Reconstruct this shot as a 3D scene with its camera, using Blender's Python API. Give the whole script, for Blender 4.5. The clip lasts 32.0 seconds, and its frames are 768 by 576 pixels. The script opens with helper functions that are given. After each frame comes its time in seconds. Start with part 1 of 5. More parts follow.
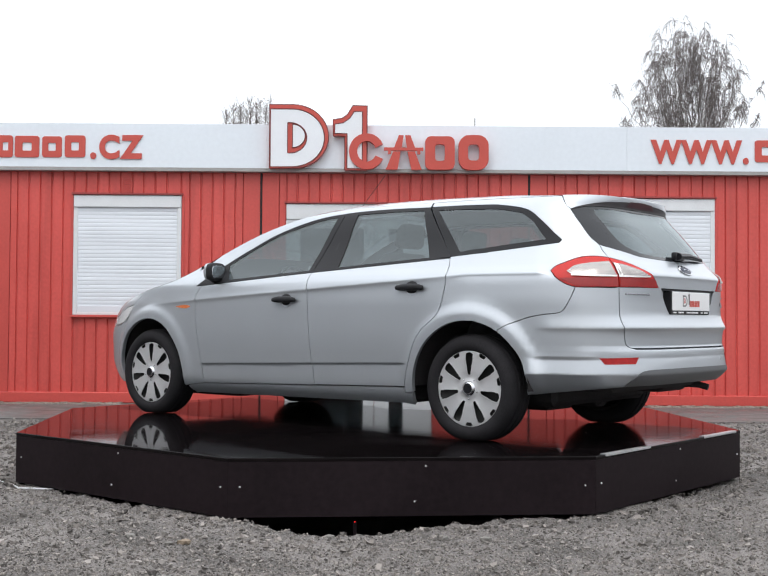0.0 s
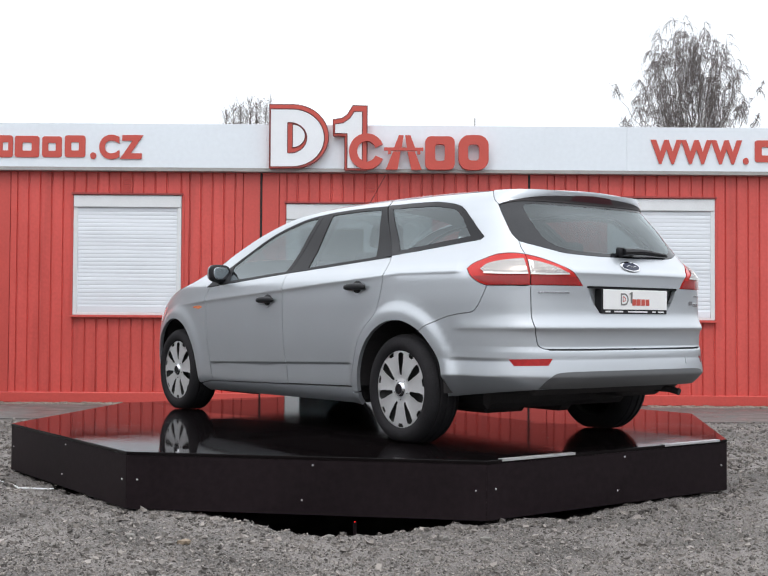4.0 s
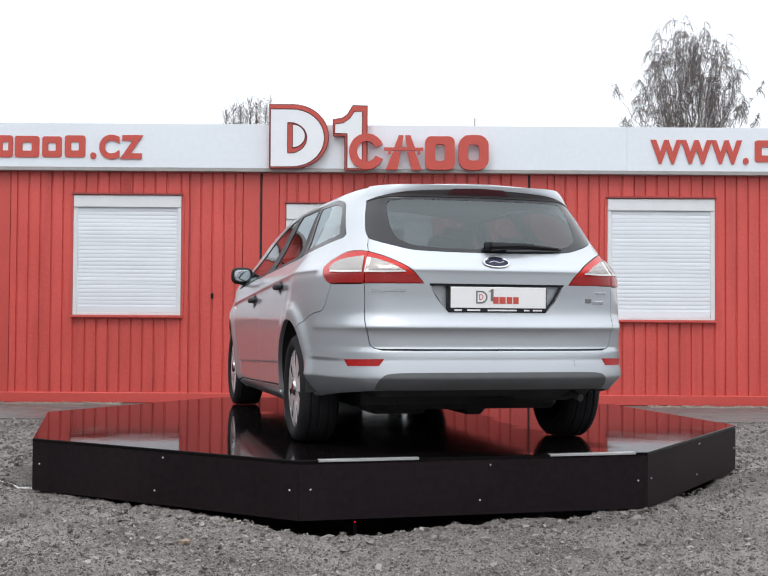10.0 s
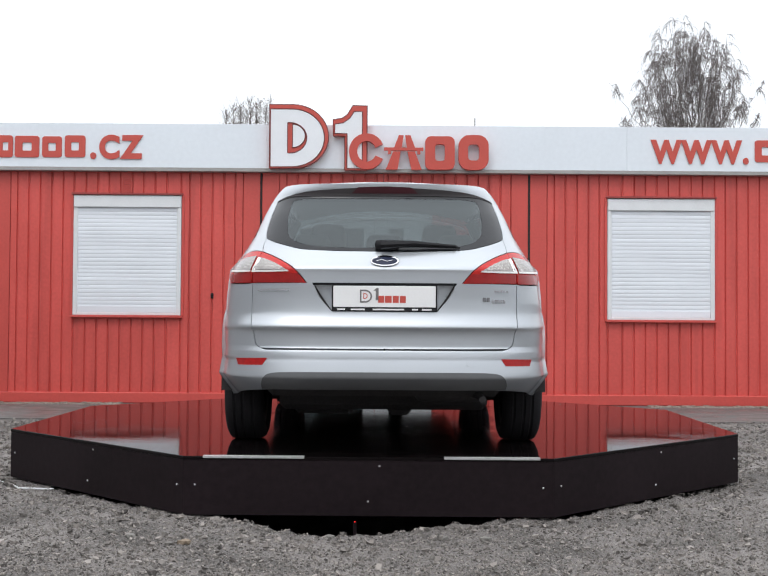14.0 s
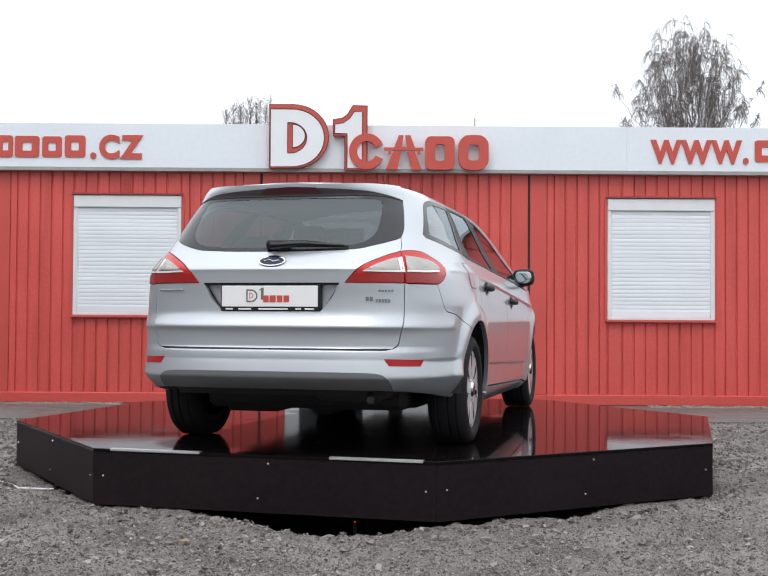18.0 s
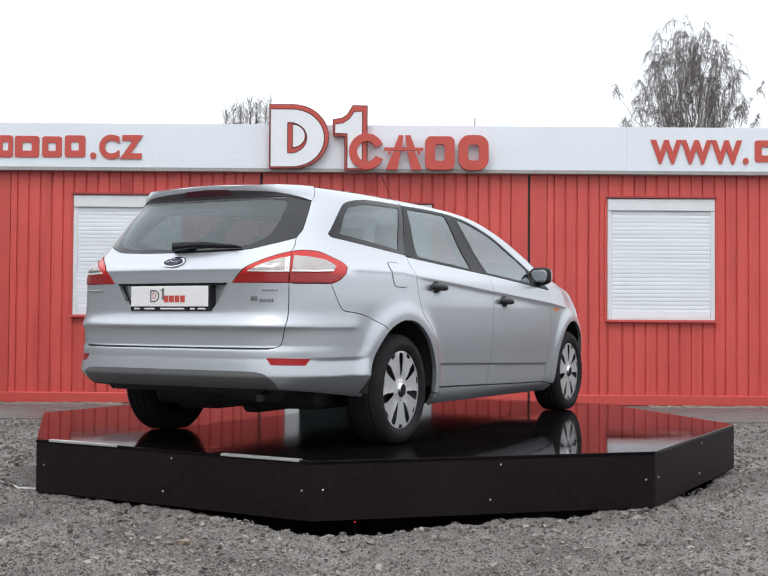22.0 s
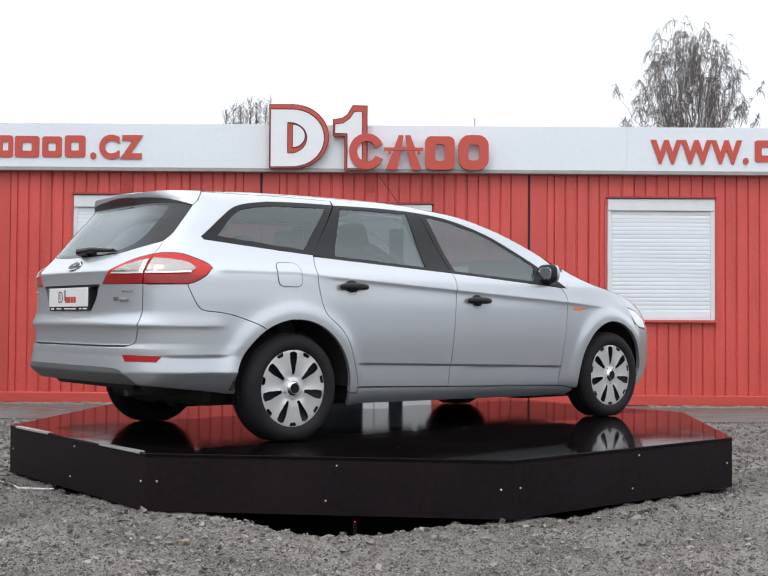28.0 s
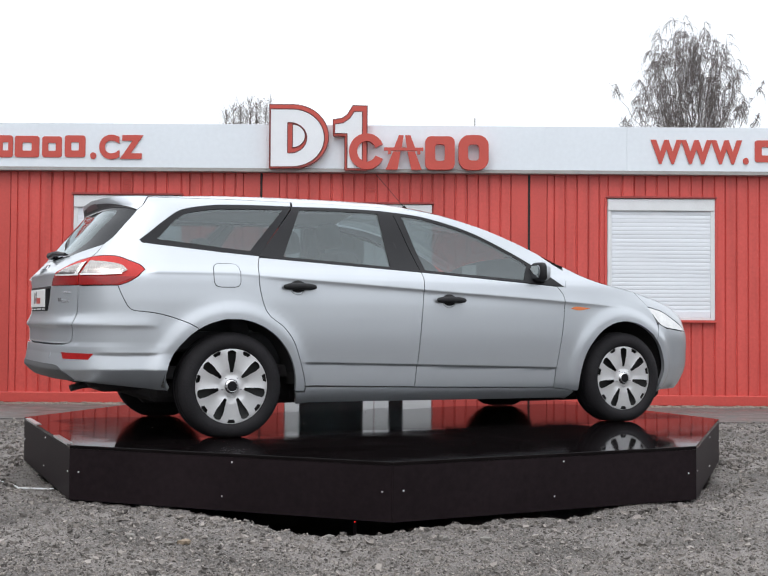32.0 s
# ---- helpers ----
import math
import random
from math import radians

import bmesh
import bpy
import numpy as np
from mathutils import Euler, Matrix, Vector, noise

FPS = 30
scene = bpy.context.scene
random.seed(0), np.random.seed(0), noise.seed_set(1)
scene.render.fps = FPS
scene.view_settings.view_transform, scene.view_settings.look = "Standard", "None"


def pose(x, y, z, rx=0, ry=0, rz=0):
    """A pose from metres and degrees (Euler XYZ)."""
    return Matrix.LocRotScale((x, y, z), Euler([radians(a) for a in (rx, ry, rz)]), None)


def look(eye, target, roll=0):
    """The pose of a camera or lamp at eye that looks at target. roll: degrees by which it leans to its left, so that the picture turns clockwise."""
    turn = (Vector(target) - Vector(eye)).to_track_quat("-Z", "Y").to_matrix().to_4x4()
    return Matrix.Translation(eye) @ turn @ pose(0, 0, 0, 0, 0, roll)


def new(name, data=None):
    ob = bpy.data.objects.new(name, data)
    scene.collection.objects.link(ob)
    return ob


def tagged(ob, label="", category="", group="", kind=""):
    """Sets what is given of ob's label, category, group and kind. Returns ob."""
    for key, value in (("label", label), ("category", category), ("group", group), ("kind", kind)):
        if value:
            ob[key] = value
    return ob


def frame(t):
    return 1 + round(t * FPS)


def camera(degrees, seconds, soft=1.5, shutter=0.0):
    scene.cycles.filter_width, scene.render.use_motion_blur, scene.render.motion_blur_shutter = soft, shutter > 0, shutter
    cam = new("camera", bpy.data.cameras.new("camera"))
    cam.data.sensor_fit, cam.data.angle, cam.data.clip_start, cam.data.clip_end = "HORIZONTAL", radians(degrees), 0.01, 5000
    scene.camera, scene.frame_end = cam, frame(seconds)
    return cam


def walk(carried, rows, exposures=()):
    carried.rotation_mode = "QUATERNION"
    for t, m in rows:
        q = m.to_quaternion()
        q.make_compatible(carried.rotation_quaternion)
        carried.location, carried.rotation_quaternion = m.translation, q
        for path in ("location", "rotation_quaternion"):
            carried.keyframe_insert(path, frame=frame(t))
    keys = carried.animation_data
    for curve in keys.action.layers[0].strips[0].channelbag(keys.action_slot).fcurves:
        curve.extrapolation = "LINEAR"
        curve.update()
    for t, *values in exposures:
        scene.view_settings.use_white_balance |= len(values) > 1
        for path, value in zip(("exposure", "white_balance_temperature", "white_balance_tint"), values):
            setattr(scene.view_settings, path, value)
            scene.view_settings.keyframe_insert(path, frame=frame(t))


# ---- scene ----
# camera: it stands still
EYE = Vector((0, -8.0976, 0.7048))
AIM = EYE + Vector((0.00634, 1.0, 0.02753))
cam = camera(37.42, 32.0, soft=1.3)
walk(cam, [(0.0, look(EYE, AIM, 0.36)), (32.0, look(EYE, AIM, 0.36))],
     # the film darkens a little while the pale car stands end-on
     exposures=[(0.0, 0.0), (10.0, -0.01), (13.0, -0.09), (14.5, -0.09), (18.0, -0.05), (24.0, -0.04), (32.0, -0.04)])

# light: a bright overcast sky
world = bpy.data.worlds.new("overcast_sky")
scene.world = world
world.use_nodes = True
wn = world.node_tree
sky = wn.nodes.new("ShaderNodeTexSky")
sky.sky_type, sky.sun_disc = "NISHITA", False
sky.sun_elevation, sky.sun_rotation = radians(48), radians(200)
sky.air_density, sky.dust_density = 1.0, 4.0
# brighter overhead than at the horizon, as under a closed cloud cover
at = wn.nodes.new("ShaderNodeTexCoord")
split = wn.nodes.new("ShaderNodeSeparateXYZ")
wn.links.new(at.outputs["Generated"], split.inputs[0])
rise = wn.nodes.new("ShaderNodeMapRange")
rise.inputs["To Min"].default_value, rise.inputs["To Max"].default_value = 9.6, 21.0
wn.links.new(split.outputs["Z"], rise.inputs["Value"])
tint = wn.nodes.new("ShaderNodeMix")
tint.data_type, tint.blend_type = "RGBA", "MULTIPLY"
tint.inputs[0].default_value = 1.0
tint.inputs[7].default_value = (0.955, 0.99, 1.04, 1)
wn.links.new(rise.outputs[0], tint.inputs[6])
mixer = wn.nodes.new("ShaderNodeMix")
mixer.data_type = "RGBA"
mixer.inputs[0].default_value = 0.92
wn.links.new(sky.outputs[0], mixer.inputs[6])
wn.links.new(tint.outputs[2], mixer.inputs[7])
back = wn.nodes["Background"]
wn.links.new(mixer.outputs[2], back.inputs[0])
back.inputs[1].default_value = 0.11
sun = new("sun", bpy.data.lights.new("sun", "SUN"))
sun.data.energy, sun.data.angle, sun.data.color = 0.6, radians(25), (1, 0.97, 0.93)
sun.matrix_world = look((-4, -9, 14), (0, 0, 0))


# ---- materials ----
def surface(name, base, rough=0.5, metal=0.0, vary=0.12, size=6.0, bump=0.0, fine=80.0, coat=0.0, base2=None, rough_vary=0.0, spec=0.5, fixed=False):
    """A material with two scales of variation in tone, and fine relief."""
    m = bpy.data.materials.new(name)
    m.use_nodes = True
    n, l = m.node_tree.nodes, m.node_tree.links
    b = n["Principled BSDF"]
    b.inputs["Roughness"].default_value, b.inputs["Metallic"].default_value = rough, metal
    b.inputs["Specular IOR Level"].default_value = spec
    b.inputs["Coat Weight"].default_value, b.inputs["Coat Roughness"].default_value = coat, 0.04
    at = n.new("ShaderNodeTexCoord")
    big, small = n.new("ShaderNodeTexNoise"), n.new("ShaderNodeTexNoise")
    big.inputs["Scale"].default_value, small.inputs["Scale"].default_value = size, fine
    big.inputs["Detail"].default_value, small.inputs["Detail"].default_value = 5, 4
    place = n.new("ShaderNodeNewGeometry").outputs["Position"] if fixed else at.outputs["Object"]
    l.new(place, big.inputs["Vector"]), l.new(place, small.inputs["Vector"])
    add = n.new("ShaderNodeMath")
    add.operation = "ADD"
    l.new(big.outputs["Fac"], add.inputs[0]), l.new(small.outputs["Fac"], add.inputs[1])
    ramp = n.new("ShaderNodeMapRange")
    ramp.inputs["From Min"].default_value, ramp.inputs["From Max"].default_value = 0.7, 1.3
    l.new(add.outputs[0], ramp.inputs["Value"])
    mix = n.new("ShaderNodeMix")
    mix.data_type = "RGBA"
    l.new(ramp.outputs[0], mix.inputs[0])
    other = base2 or tuple(c * (1 + vary) for c in base)
    mix.inputs[6].default_value = (*(c * (1 - vary) for c in base), 1)
    mix.inputs[7].default_value = (*other, 1)
    l.new(mix.outputs[2], b.inputs["Base Color"])
    if rough_vary:
        rr = n.new("ShaderNodeMapRange")
        rr.inputs["From Min"].default_value, rr.inputs["From Max"].default_value = 0.35, 0.65
        rr.inputs["To Min"].default_value, rr.inputs["To Max"].default_value = max(0.01, rough - rough_vary), rough + rough_vary
        l.new(big.outputs["Fac"], rr.inputs["Value"]), l.new(rr.outputs[0], b.inputs["Roughness"])
    if bump:
        bp = n.new("ShaderNodeBump")
        bp.inputs["Strength"].default_value, bp.inputs["Distance"].default_value = 1.0, bump
        l.new(small.outputs["Fac"], bp.inputs["Height"]), l.new(bp.outputs[0], b.inputs["Normal"])
    return m


def glass(name, tint, rough=0.0, clear=0.75, mirror=0.12):
    """A thin pane: light passes straight through it, tinted, and it mirrors by its angle."""
    m = bpy.data.materials.new(name)
    m.use_nodes = True
    n, l = m.node_tree.nodes, m.node_tree.links
    n.remove(n["Principled BSDF"])
    out = n["Material Output"]
    pass_, shine, mix = n.new("ShaderNodeBsdfTransparent"), n.new("ShaderNodeBsdfGlossy"), n.new("ShaderNodeMixShader")
    pass_.inputs[0].default_value = (*(c * clear for c in tint), 1)
    shine.inputs[0].default_value = (0.88, 0.96, 0.98, 1)
    shine.inputs["Roughness"].default_value = rough
    # two faces of glass: about a twelfth straight on, nearly all at a grazing angle
    face, steep, gain = n.new("ShaderNodeLayerWeight"), n.new("ShaderNodeMath"), n.new("ShaderNodeMath")
    face.inputs["Blend"].default_value = 0.5
    steep.operation, gain.operation = "POWER", "MULTIPLY_ADD"
    steep.inputs[1].default_value, gain.inputs[1].default_value, gain.inputs[2].default_value = 4.0, 0.98 - mirror, mirror
    l.new(face.outputs["Facing"], steep.inputs[0]), l.new(steep.outputs[0], gain.inputs[0]), l.new(gain.outputs[0], mix.inputs[0])
    l.new(pass_.outputs[0], mix.inputs[1]), l.new(shine.outputs[0], mix.inputs[2])
    l.new(mix.outputs[0], out.inputs["Surface"])
    return m


def glow(name, colour, strength):
    m = bpy.data.materials.new(name)
    m.use_nodes = True
    b = m.node_tree.nodes["Principled BSDF"]
    b.inputs["Base Color"].default_value = (*colour, 1)
    b.inputs["Emission Color"].default_value, b.inputs["Emission Strength"].default_value = (*colour, 1), strength
    return m


def streaks(m, dark, size):
    """Long upright runs of dirt on a painted sheet."""
    n, l = m.node_tree.nodes, m.node_tree.links
    b = n["Principled BSDF"]
    geo, stretch, tex, ramp, mul = n.new("ShaderNodeNewGeometry"), n.new("ShaderNodeMapping"), n.new("ShaderNodeTexNoise"), n.new("ShaderNodeMapRange"), n.new("ShaderNodeMix")
    stretch.inputs["Scale"].default_value = (size, size, size * 0.06)
    tex.inputs["Scale"].default_value, tex.inputs["Detail"].default_value = 1.0, 6
    ramp.inputs["From Min"].default_value, ramp.inputs["From Max"].default_value = 0.52, 0.74
    ramp.inputs["To Min"].default_value, ramp.inputs["To Max"].default_value = 0.0, 1.0
    l.new(geo.outputs["Position"], stretch.inputs["Vector"]), l.new(stretch.outputs[0], tex.inputs["Vector"]), l.new(tex.outputs["Fac"], ramp.inputs["Value"])
    mul.data_type, mul.blend_type = "RGBA", "MULTIPLY"
    mul.inputs[7].default_value = (dark, dark * 0.96, dark * 0.96, 1)
    l.new(ramp.outputs[0], mul.inputs[0]), l.new(b.inputs["Base Color"].links[0].from_socket, mul.inputs[6]), l.new(mul.outputs[2], b.inputs["Base Color"])


RED_WALL = surface("red_painted_sheet", (0.60, 0.079, 0.065), 0.45, vary=0.09, base2=(0.655, 0.093, 0.079), size=1.3, fine=30, bump=0.0004, fixed=True)
streaks(RED_WALL, 0.80, 7.0)
RED_FRAME = surface("red_painted_steel", (0.56, 0.075, 0.062), 0.45, vary=0.08, size=2.0, fine=40, fixed=True)
RED_DARK = surface("red_trim", (0.30, 0.045, 0.042), 0.5)
SEAM = surface("black_rubber_seal", (0.012, 0.012, 0.013), 0.7)
WHITE_SHEET = surface("white_coated_sheet", (0.74, 0.79, 0.84), 0.4, vary=0.03, size=0.8, fine=20, fixed=True)
GREY_EDGE = surface("grey_zinc_edge", (0.34, 0.33, 0.32), 0.5, metal=0.3)
SIGN_RED = surface("sign_red_film", (0.52, 0.072, 0.052), 0.4, vary=0.05)
SIGN_WHITE = surface("sign_white_film", (0.78, 0.80, 0.83), 0.4, vary=0.03)
SHUTTER = surface("white_shutter_plastic", (0.75, 0.785, 0.83), 0.45, vary=0.03, size=3, fixed=True)


def uneven(m, low, high):
    """Alike pieces differ a little in tone."""
    n, l = m.node_tree.nodes, m.node_tree.links
    b = n["Principled BSDF"]
    info, span, mul = n.new("ShaderNodeObjectInfo"), n.new("ShaderNodeMapRange"), n.new("ShaderNodeMix")
    span.inputs["To Min"].default_value, span.inputs["To Max"].default_value = low, high
    l.new(info.outputs["Random"], span.inputs["Value"])
    mul.data_type, mul.blend_type = "RGBA", "MULTIPLY"
    mul.inputs[0].default_value = 1.0
    l.new(b.inputs["Base Color"].links[0].from_socket, mul.inputs[6]), l.new(span.outputs[0], mul.inputs[7]), l.new(mul.outputs[2], b.inputs["Base Color"])


uneven(SHUTTER, 0.93, 1.04)
uneven(RED_WALL, 0.95, 1.05)
SHUTTER_FRAME = surface("white_window_frame", (0.70, 0.715, 0.73), 0.4, vary=0.05)
ROOF_FELT = surface("roof_felt", (0.10, 0.10, 0.10), 0.9, bump=0.002)
GRAVEL = surface("grey_gravel", (0.198, 0.182, 0.172), 0.95, vary=0.55, size=2.2, fine=110, bump=0.02, fixed=True)
STONE = surface("crushed_stone", (0.20, 0.19, 0.175), 0.9, vary=0.35, size=9, fine=60, bump=0.003)
STONE_BROWN = surface("brown_stone", (0.28, 0.22, 0.16), 0.9, vary=0.25, size=9, fine=60, bump=0.003)
ASPHALT = surface("wet_asphalt", (0.12, 0.115, 0.11), 0.6, vary=0.2, size=3, fine=120, bump=0.002, rough_vary=0.2, fixed=True)
UNSEEN_WALL = surface("grey_unseen_wall", (0.29, 0.29, 0.29), 0.85, vary=0.2, size=0.8, fine=20, fixed=True)
CONCRETE = surface("pale_concrete", (0.25, 0.225, 0.19), 0.85, vary=0.35, size=6, fine=60, bump=0.002, fixed=True)
DECK = surface("wet_black_plywood_film", (0.0060, 0.0046, 0.0050), 0.05, vary=0.3, size=2.5, fine=14, rough_vary=0.03, spec=0.085, bump=0.00018)


def dull_patch(m, rough, spec, cx, cy, turn, half_x, y0, y1):
    """Under the car the wet film mirrors less; the patch has a ragged edge."""
    n, l = m.node_tree.nodes, m.node_tree.links
    b = n["Principled BSDF"]
    def math_(kind, a, c=0.0):
        k = n.new("ShaderNodeMath")
        k.operation = kind
        for i, v in enumerate((a, c)):
            if isinstance(v, float):
                k.inputs[i].default_value = v
            else:
                l.new(v, k.inputs[i])
        return k.outputs[0]
    at, turned_at, parts, tex = n.new("ShaderNodeTexCoord"), n.new("ShaderNodeMapping"), n.new("ShaderNodeSeparateXYZ"), n.new("ShaderNodeTexNoise")
    turned_at.vector_type = "TEXTURE"
    turned_at.inputs["Location"].default_value, turned_at.inputs["Rotation"].default_value = (cx, cy, 0), (0, 0, radians(turn))
    l.new(at.outputs["Object"], turned_at.inputs["Vector"]), l.new(turned_at.outputs[0], parts.inputs[0])
    tex.inputs["Scale"].default_value, tex.inputs["Detail"].default_value = 3.0, 6
    l.new(at.outputs["Object"], tex.inputs["Vector"])
    dx = math_("SUBTRACT", math_("ABSOLUTE", parts.outputs["X"]), half_x)
    dy = math_("SUBTRACT", math_("ABSOLUTE", math_("SUBTRACT", parts.outputs["Y"], (y0 + y1) / 2)), (y1 - y0) / 2)
    far = math_("ADD", math_("MAXIMUM", dx, dy), math_("MULTIPLY", math_("SUBTRACT", tex.outputs["Fac"], 0.5), 0.7))
    mask = n.new("ShaderNodeMapRange")
    mask.inputs["From Min"].default_value, mask.inputs["From Max"].default_value = 0.06, -0.06
    l.new(far, mask.inputs["Value"])
    # roughness and mirroring that hold inside the patch
    for name, dry in (("Roughness", rough), ("Specular IOR Level", spec)):
        mix = n.new("ShaderNodeMix")
        l.new(mask.outputs[0], mix.inputs[0])
        if b.inputs[name].is_linked:
            l.new(b.inputs[name].links[0].from_socket, mix.inputs[2])
        else:
            mix.inputs[2].default_value = b.inputs[name].default_value
        mix.inputs[3].default_value = dry
        l.new(mix.outputs[0], b.inputs[name])


dull_patch(DECK, 0.10, 0.008, 0.129, -1.37, 3.5, 0.80, -0.75, 3.55)
SKIRT = surface("black_plywood_film", (0.0150, 0.0105, 0.0122), 0.42, vary=0.25, size=1.5, fine=30, spec=0.07)
ALU = surface("aluminium_strip", (0.55, 0.55, 0.56), 0.35, metal=0.6)
SCREW = surface("zinc_screw", (0.75, 0.75, 0.75), 0.35, metal=0.5)
BARK = surface("bark", (0.10, 0.09, 0.085), 0.9, vary=0.4, size=3, fine=30)
TWIG = surface("bare_twigs", (0.20, 0.18, 0.175), 0.9, vary=0.3)
LED = glow("red_led", (1.0, 0.02, 0.02), 1.5)


# ---- mesh helpers ----
def link(name, verts, faces, material, parent=None, smooth=False):
    me = bpy.data.meshes.new(name)
    me.from_pydata(verts, [], faces)
    me.validate()
    for m in (material if isinstance(material, (list, tuple)) else [material]):
        me.materials.append(m)
    if smooth:
        me.polygons.foreach_set("use_smooth", [True] * len(me.polygons))
    ob = new(name, me)
    ob.parent = parent
    return ob


def part(name, bm, material, parent=None, label="", smooth=False):
    """A bmesh as one mesh object under a thing or a part."""
    me = bpy.data.meshes.new(name)
    bmesh.ops.recalc_face_normals(bm, faces=bm.faces)
    bm.to_mesh(me)
    bm.free()
    for m in (material if isinstance(material, (list, tuple)) else [material]):
        me.materials.append(m)
    if smooth:
        me.polygons.foreach_set("use_smooth", [True] * len(me.polygons))
        me.set_sharp_from_angle(angle=radians(40))
    ob = new(name, me)
    ob.parent = parent
    if label:
        tagged(ob, label)
    return ob


def empty(name, m, label, category, group="", kind=""):
    ob = new(name)
    ob.empty_display_size = 0.1
    ob.matrix_basis = m
    return tagged(ob, label, category, group, kind)


def block(bm, lo, hi, bevel=0.0, m=None, seg=1):
    """A box from corner to corner with worn edges."""
    made = bmesh.ops.create_cube(bm, size=1)["verts"]
    size = Vector(hi) - Vector(lo)
    bmesh.ops.scale(bm, vec=size, verts=made)
    bmesh.ops.translate(bm, vec=(Vector(hi) + Vector(lo)) / 2, verts=made)
    edges = list({e for v in made for e in v.link_edges})
    if bevel:
        made = bmesh.ops.bevel(bm, geom=edges, offset=bevel, segments=seg, affect="EDGES", profile=0.5)["verts"]
        made = list({v for v in made})
    if m is not None:
        bmesh.ops.transform(bm, matrix=m, verts=list({v for v in made}))
    return bm


def box(name, lo, hi, material, parent=None, bevel=0.004, label="", m=None, seg=1):
    return part(name, block(bmesh.new(), lo, hi, bevel, m, seg), material, parent, label)


def tube(bm, path, radius, n=8, taper=None):
    """A round bar along a path."""
    path = [Vector(p) for p in path]
    rings = []
    for i, p in enumerate(path):
        way = (path[min(i + 1, len(path) - 1)] - path[max(i - 1, 0)]).normalized()
        a = way.orthogonal().normalized()
        b = way.cross(a)
        if rings:
            # keep the rings from twisting
            a0 = (rings[-1][0].co - path[i - 1])
            a = (a0 - way * a0.dot(way)).normalized()
            b = way.cross(a)
        r = radius if taper is None else radius * taper(i / (len(path) - 1))
        rings.append([bm.verts.new(p + (a * math.cos(k) + b * math.sin(k)) * r) for k in [2 * math.pi * j / n for j in range(n)]])
    for u, v in zip(rings, rings[1:]):
        for j in range(n):
            bm.faces.new((u[j], u[(j + 1) % n], v[(j + 1) % n], v[j]))
    bm.faces.new(rings[0][::-1]), bm.faces.new(rings[-1])
    return bm


def lathe(bm, profile, n=48, axis="X"):
    """Turn a profile of (along, radius) round an axis."""
    rings = []
    for a, r in profile:
        ring = []
        for j in range(n):
            k = 2 * math.pi * j / n
            c, s = r * math.cos(k), r * math.sin(k)
            ring.append(bm.verts.new((a, c, s) if axis == "X" else (c, s, a)))
        rings.append(ring)
    for u, v in zip(rings, rings[1:]):
        for j in range(n):
            bm.faces.new((u[j], u[(j + 1) % n], v[(j + 1) % n], v[j]))
    return bm


def plate(bm, outline, y0, y1, bevel=0.0):
    """A flat shape in the x-z plane, given by its outline, from depth y0 (front) to y1."""
    front = [bm.verts.new((x, y0, z)) for x, z in outline]
    rear = [bm.verts.new((x, y1, z)) for x, z in outline]
    bm.faces.new(front), bm.faces.new(rear[::-1])
    for i in range(len(front)):
        j = (i + 1) % len(front)
        bm.faces.new((front[j], front[i], rear[i], rear[j]))
    return bm


def ring_plate(bm, outer, inner, y0, y1):
    """A flat shape with one hole; both outlines have the same number of points."""
    n = len(outer)
    a, b, c, d = ([bm.verts.new((x, y, z)) for x, z in o] for o, y in ((outer, y0), (inner, y0), (outer, y1), (inner, y1)))
    for i in range(n):
        j = (i + 1) % n
        bm.faces.new((a[i], a[j], b[j], b[i])), bm.faces.new((c[j], c[i], d[i], d[j]))
        bm.faces.new((a[j], a[i], c[i], c[j])), bm.faces.new((b[i], b[j], d[j], d[i]))
    return bm


# ---- ground ----
GROUND, WALL_Y = -0.318, 5.40


def pit_rim(a):
    """The edge of the hollow under the turntable: radius by direction."""
    wob = 0.05 * math.sin(3 * a + 1.0) + 0.035 * math.sin(7 * a) + 0.02 * math.sin(17 * a + 2)
    front = math.exp(-((math.degrees(a) + 95) / 13) ** 2)
    side = math.exp(-((math.degrees(a) + 65) / 7) ** 2)
    return 2.29 + 0.39 * front + 0.17 * side + 0.30 * wob * (0.3 + front + side)


def ground_height(x, y):
    r, a = math.hypot(x, y), math.atan2(y, x)
    z = GROUND
    if y < 3.2:
        z += 0.02 * noise.noise(Vector((x * 0.7, y * 0.7, 0))) + 0.016 * noise.noise(Vector((x * 3.1, y * 3.1, 4)))
        z += 0.018 * noise.noise(Vector((x * 11, y * 11, 9))) + 0.018 * noise.noise(Vector((x * 22, y * 22, 2)))
        # a low heap pushed up beside the pavement
        if abs(x) > 2.2:
            z += 0.05 * max(0, 1 - abs(y - 2.3) / 1.2) * (0.6 + 0.4 * noise.noise(Vector((x, y, 3))))
        z -= 0.02 * max(0, min(1, (-y - 2.4) / 1.0)) * (1 if abs(x) < 2.5 else 0.5)
        rim = pit_rim(a)
        if r < rim:
            z -= min(0.45, (rim - r) * 2.2)
        if r < 2.52:
            z = min(z, -0.306)
    return z


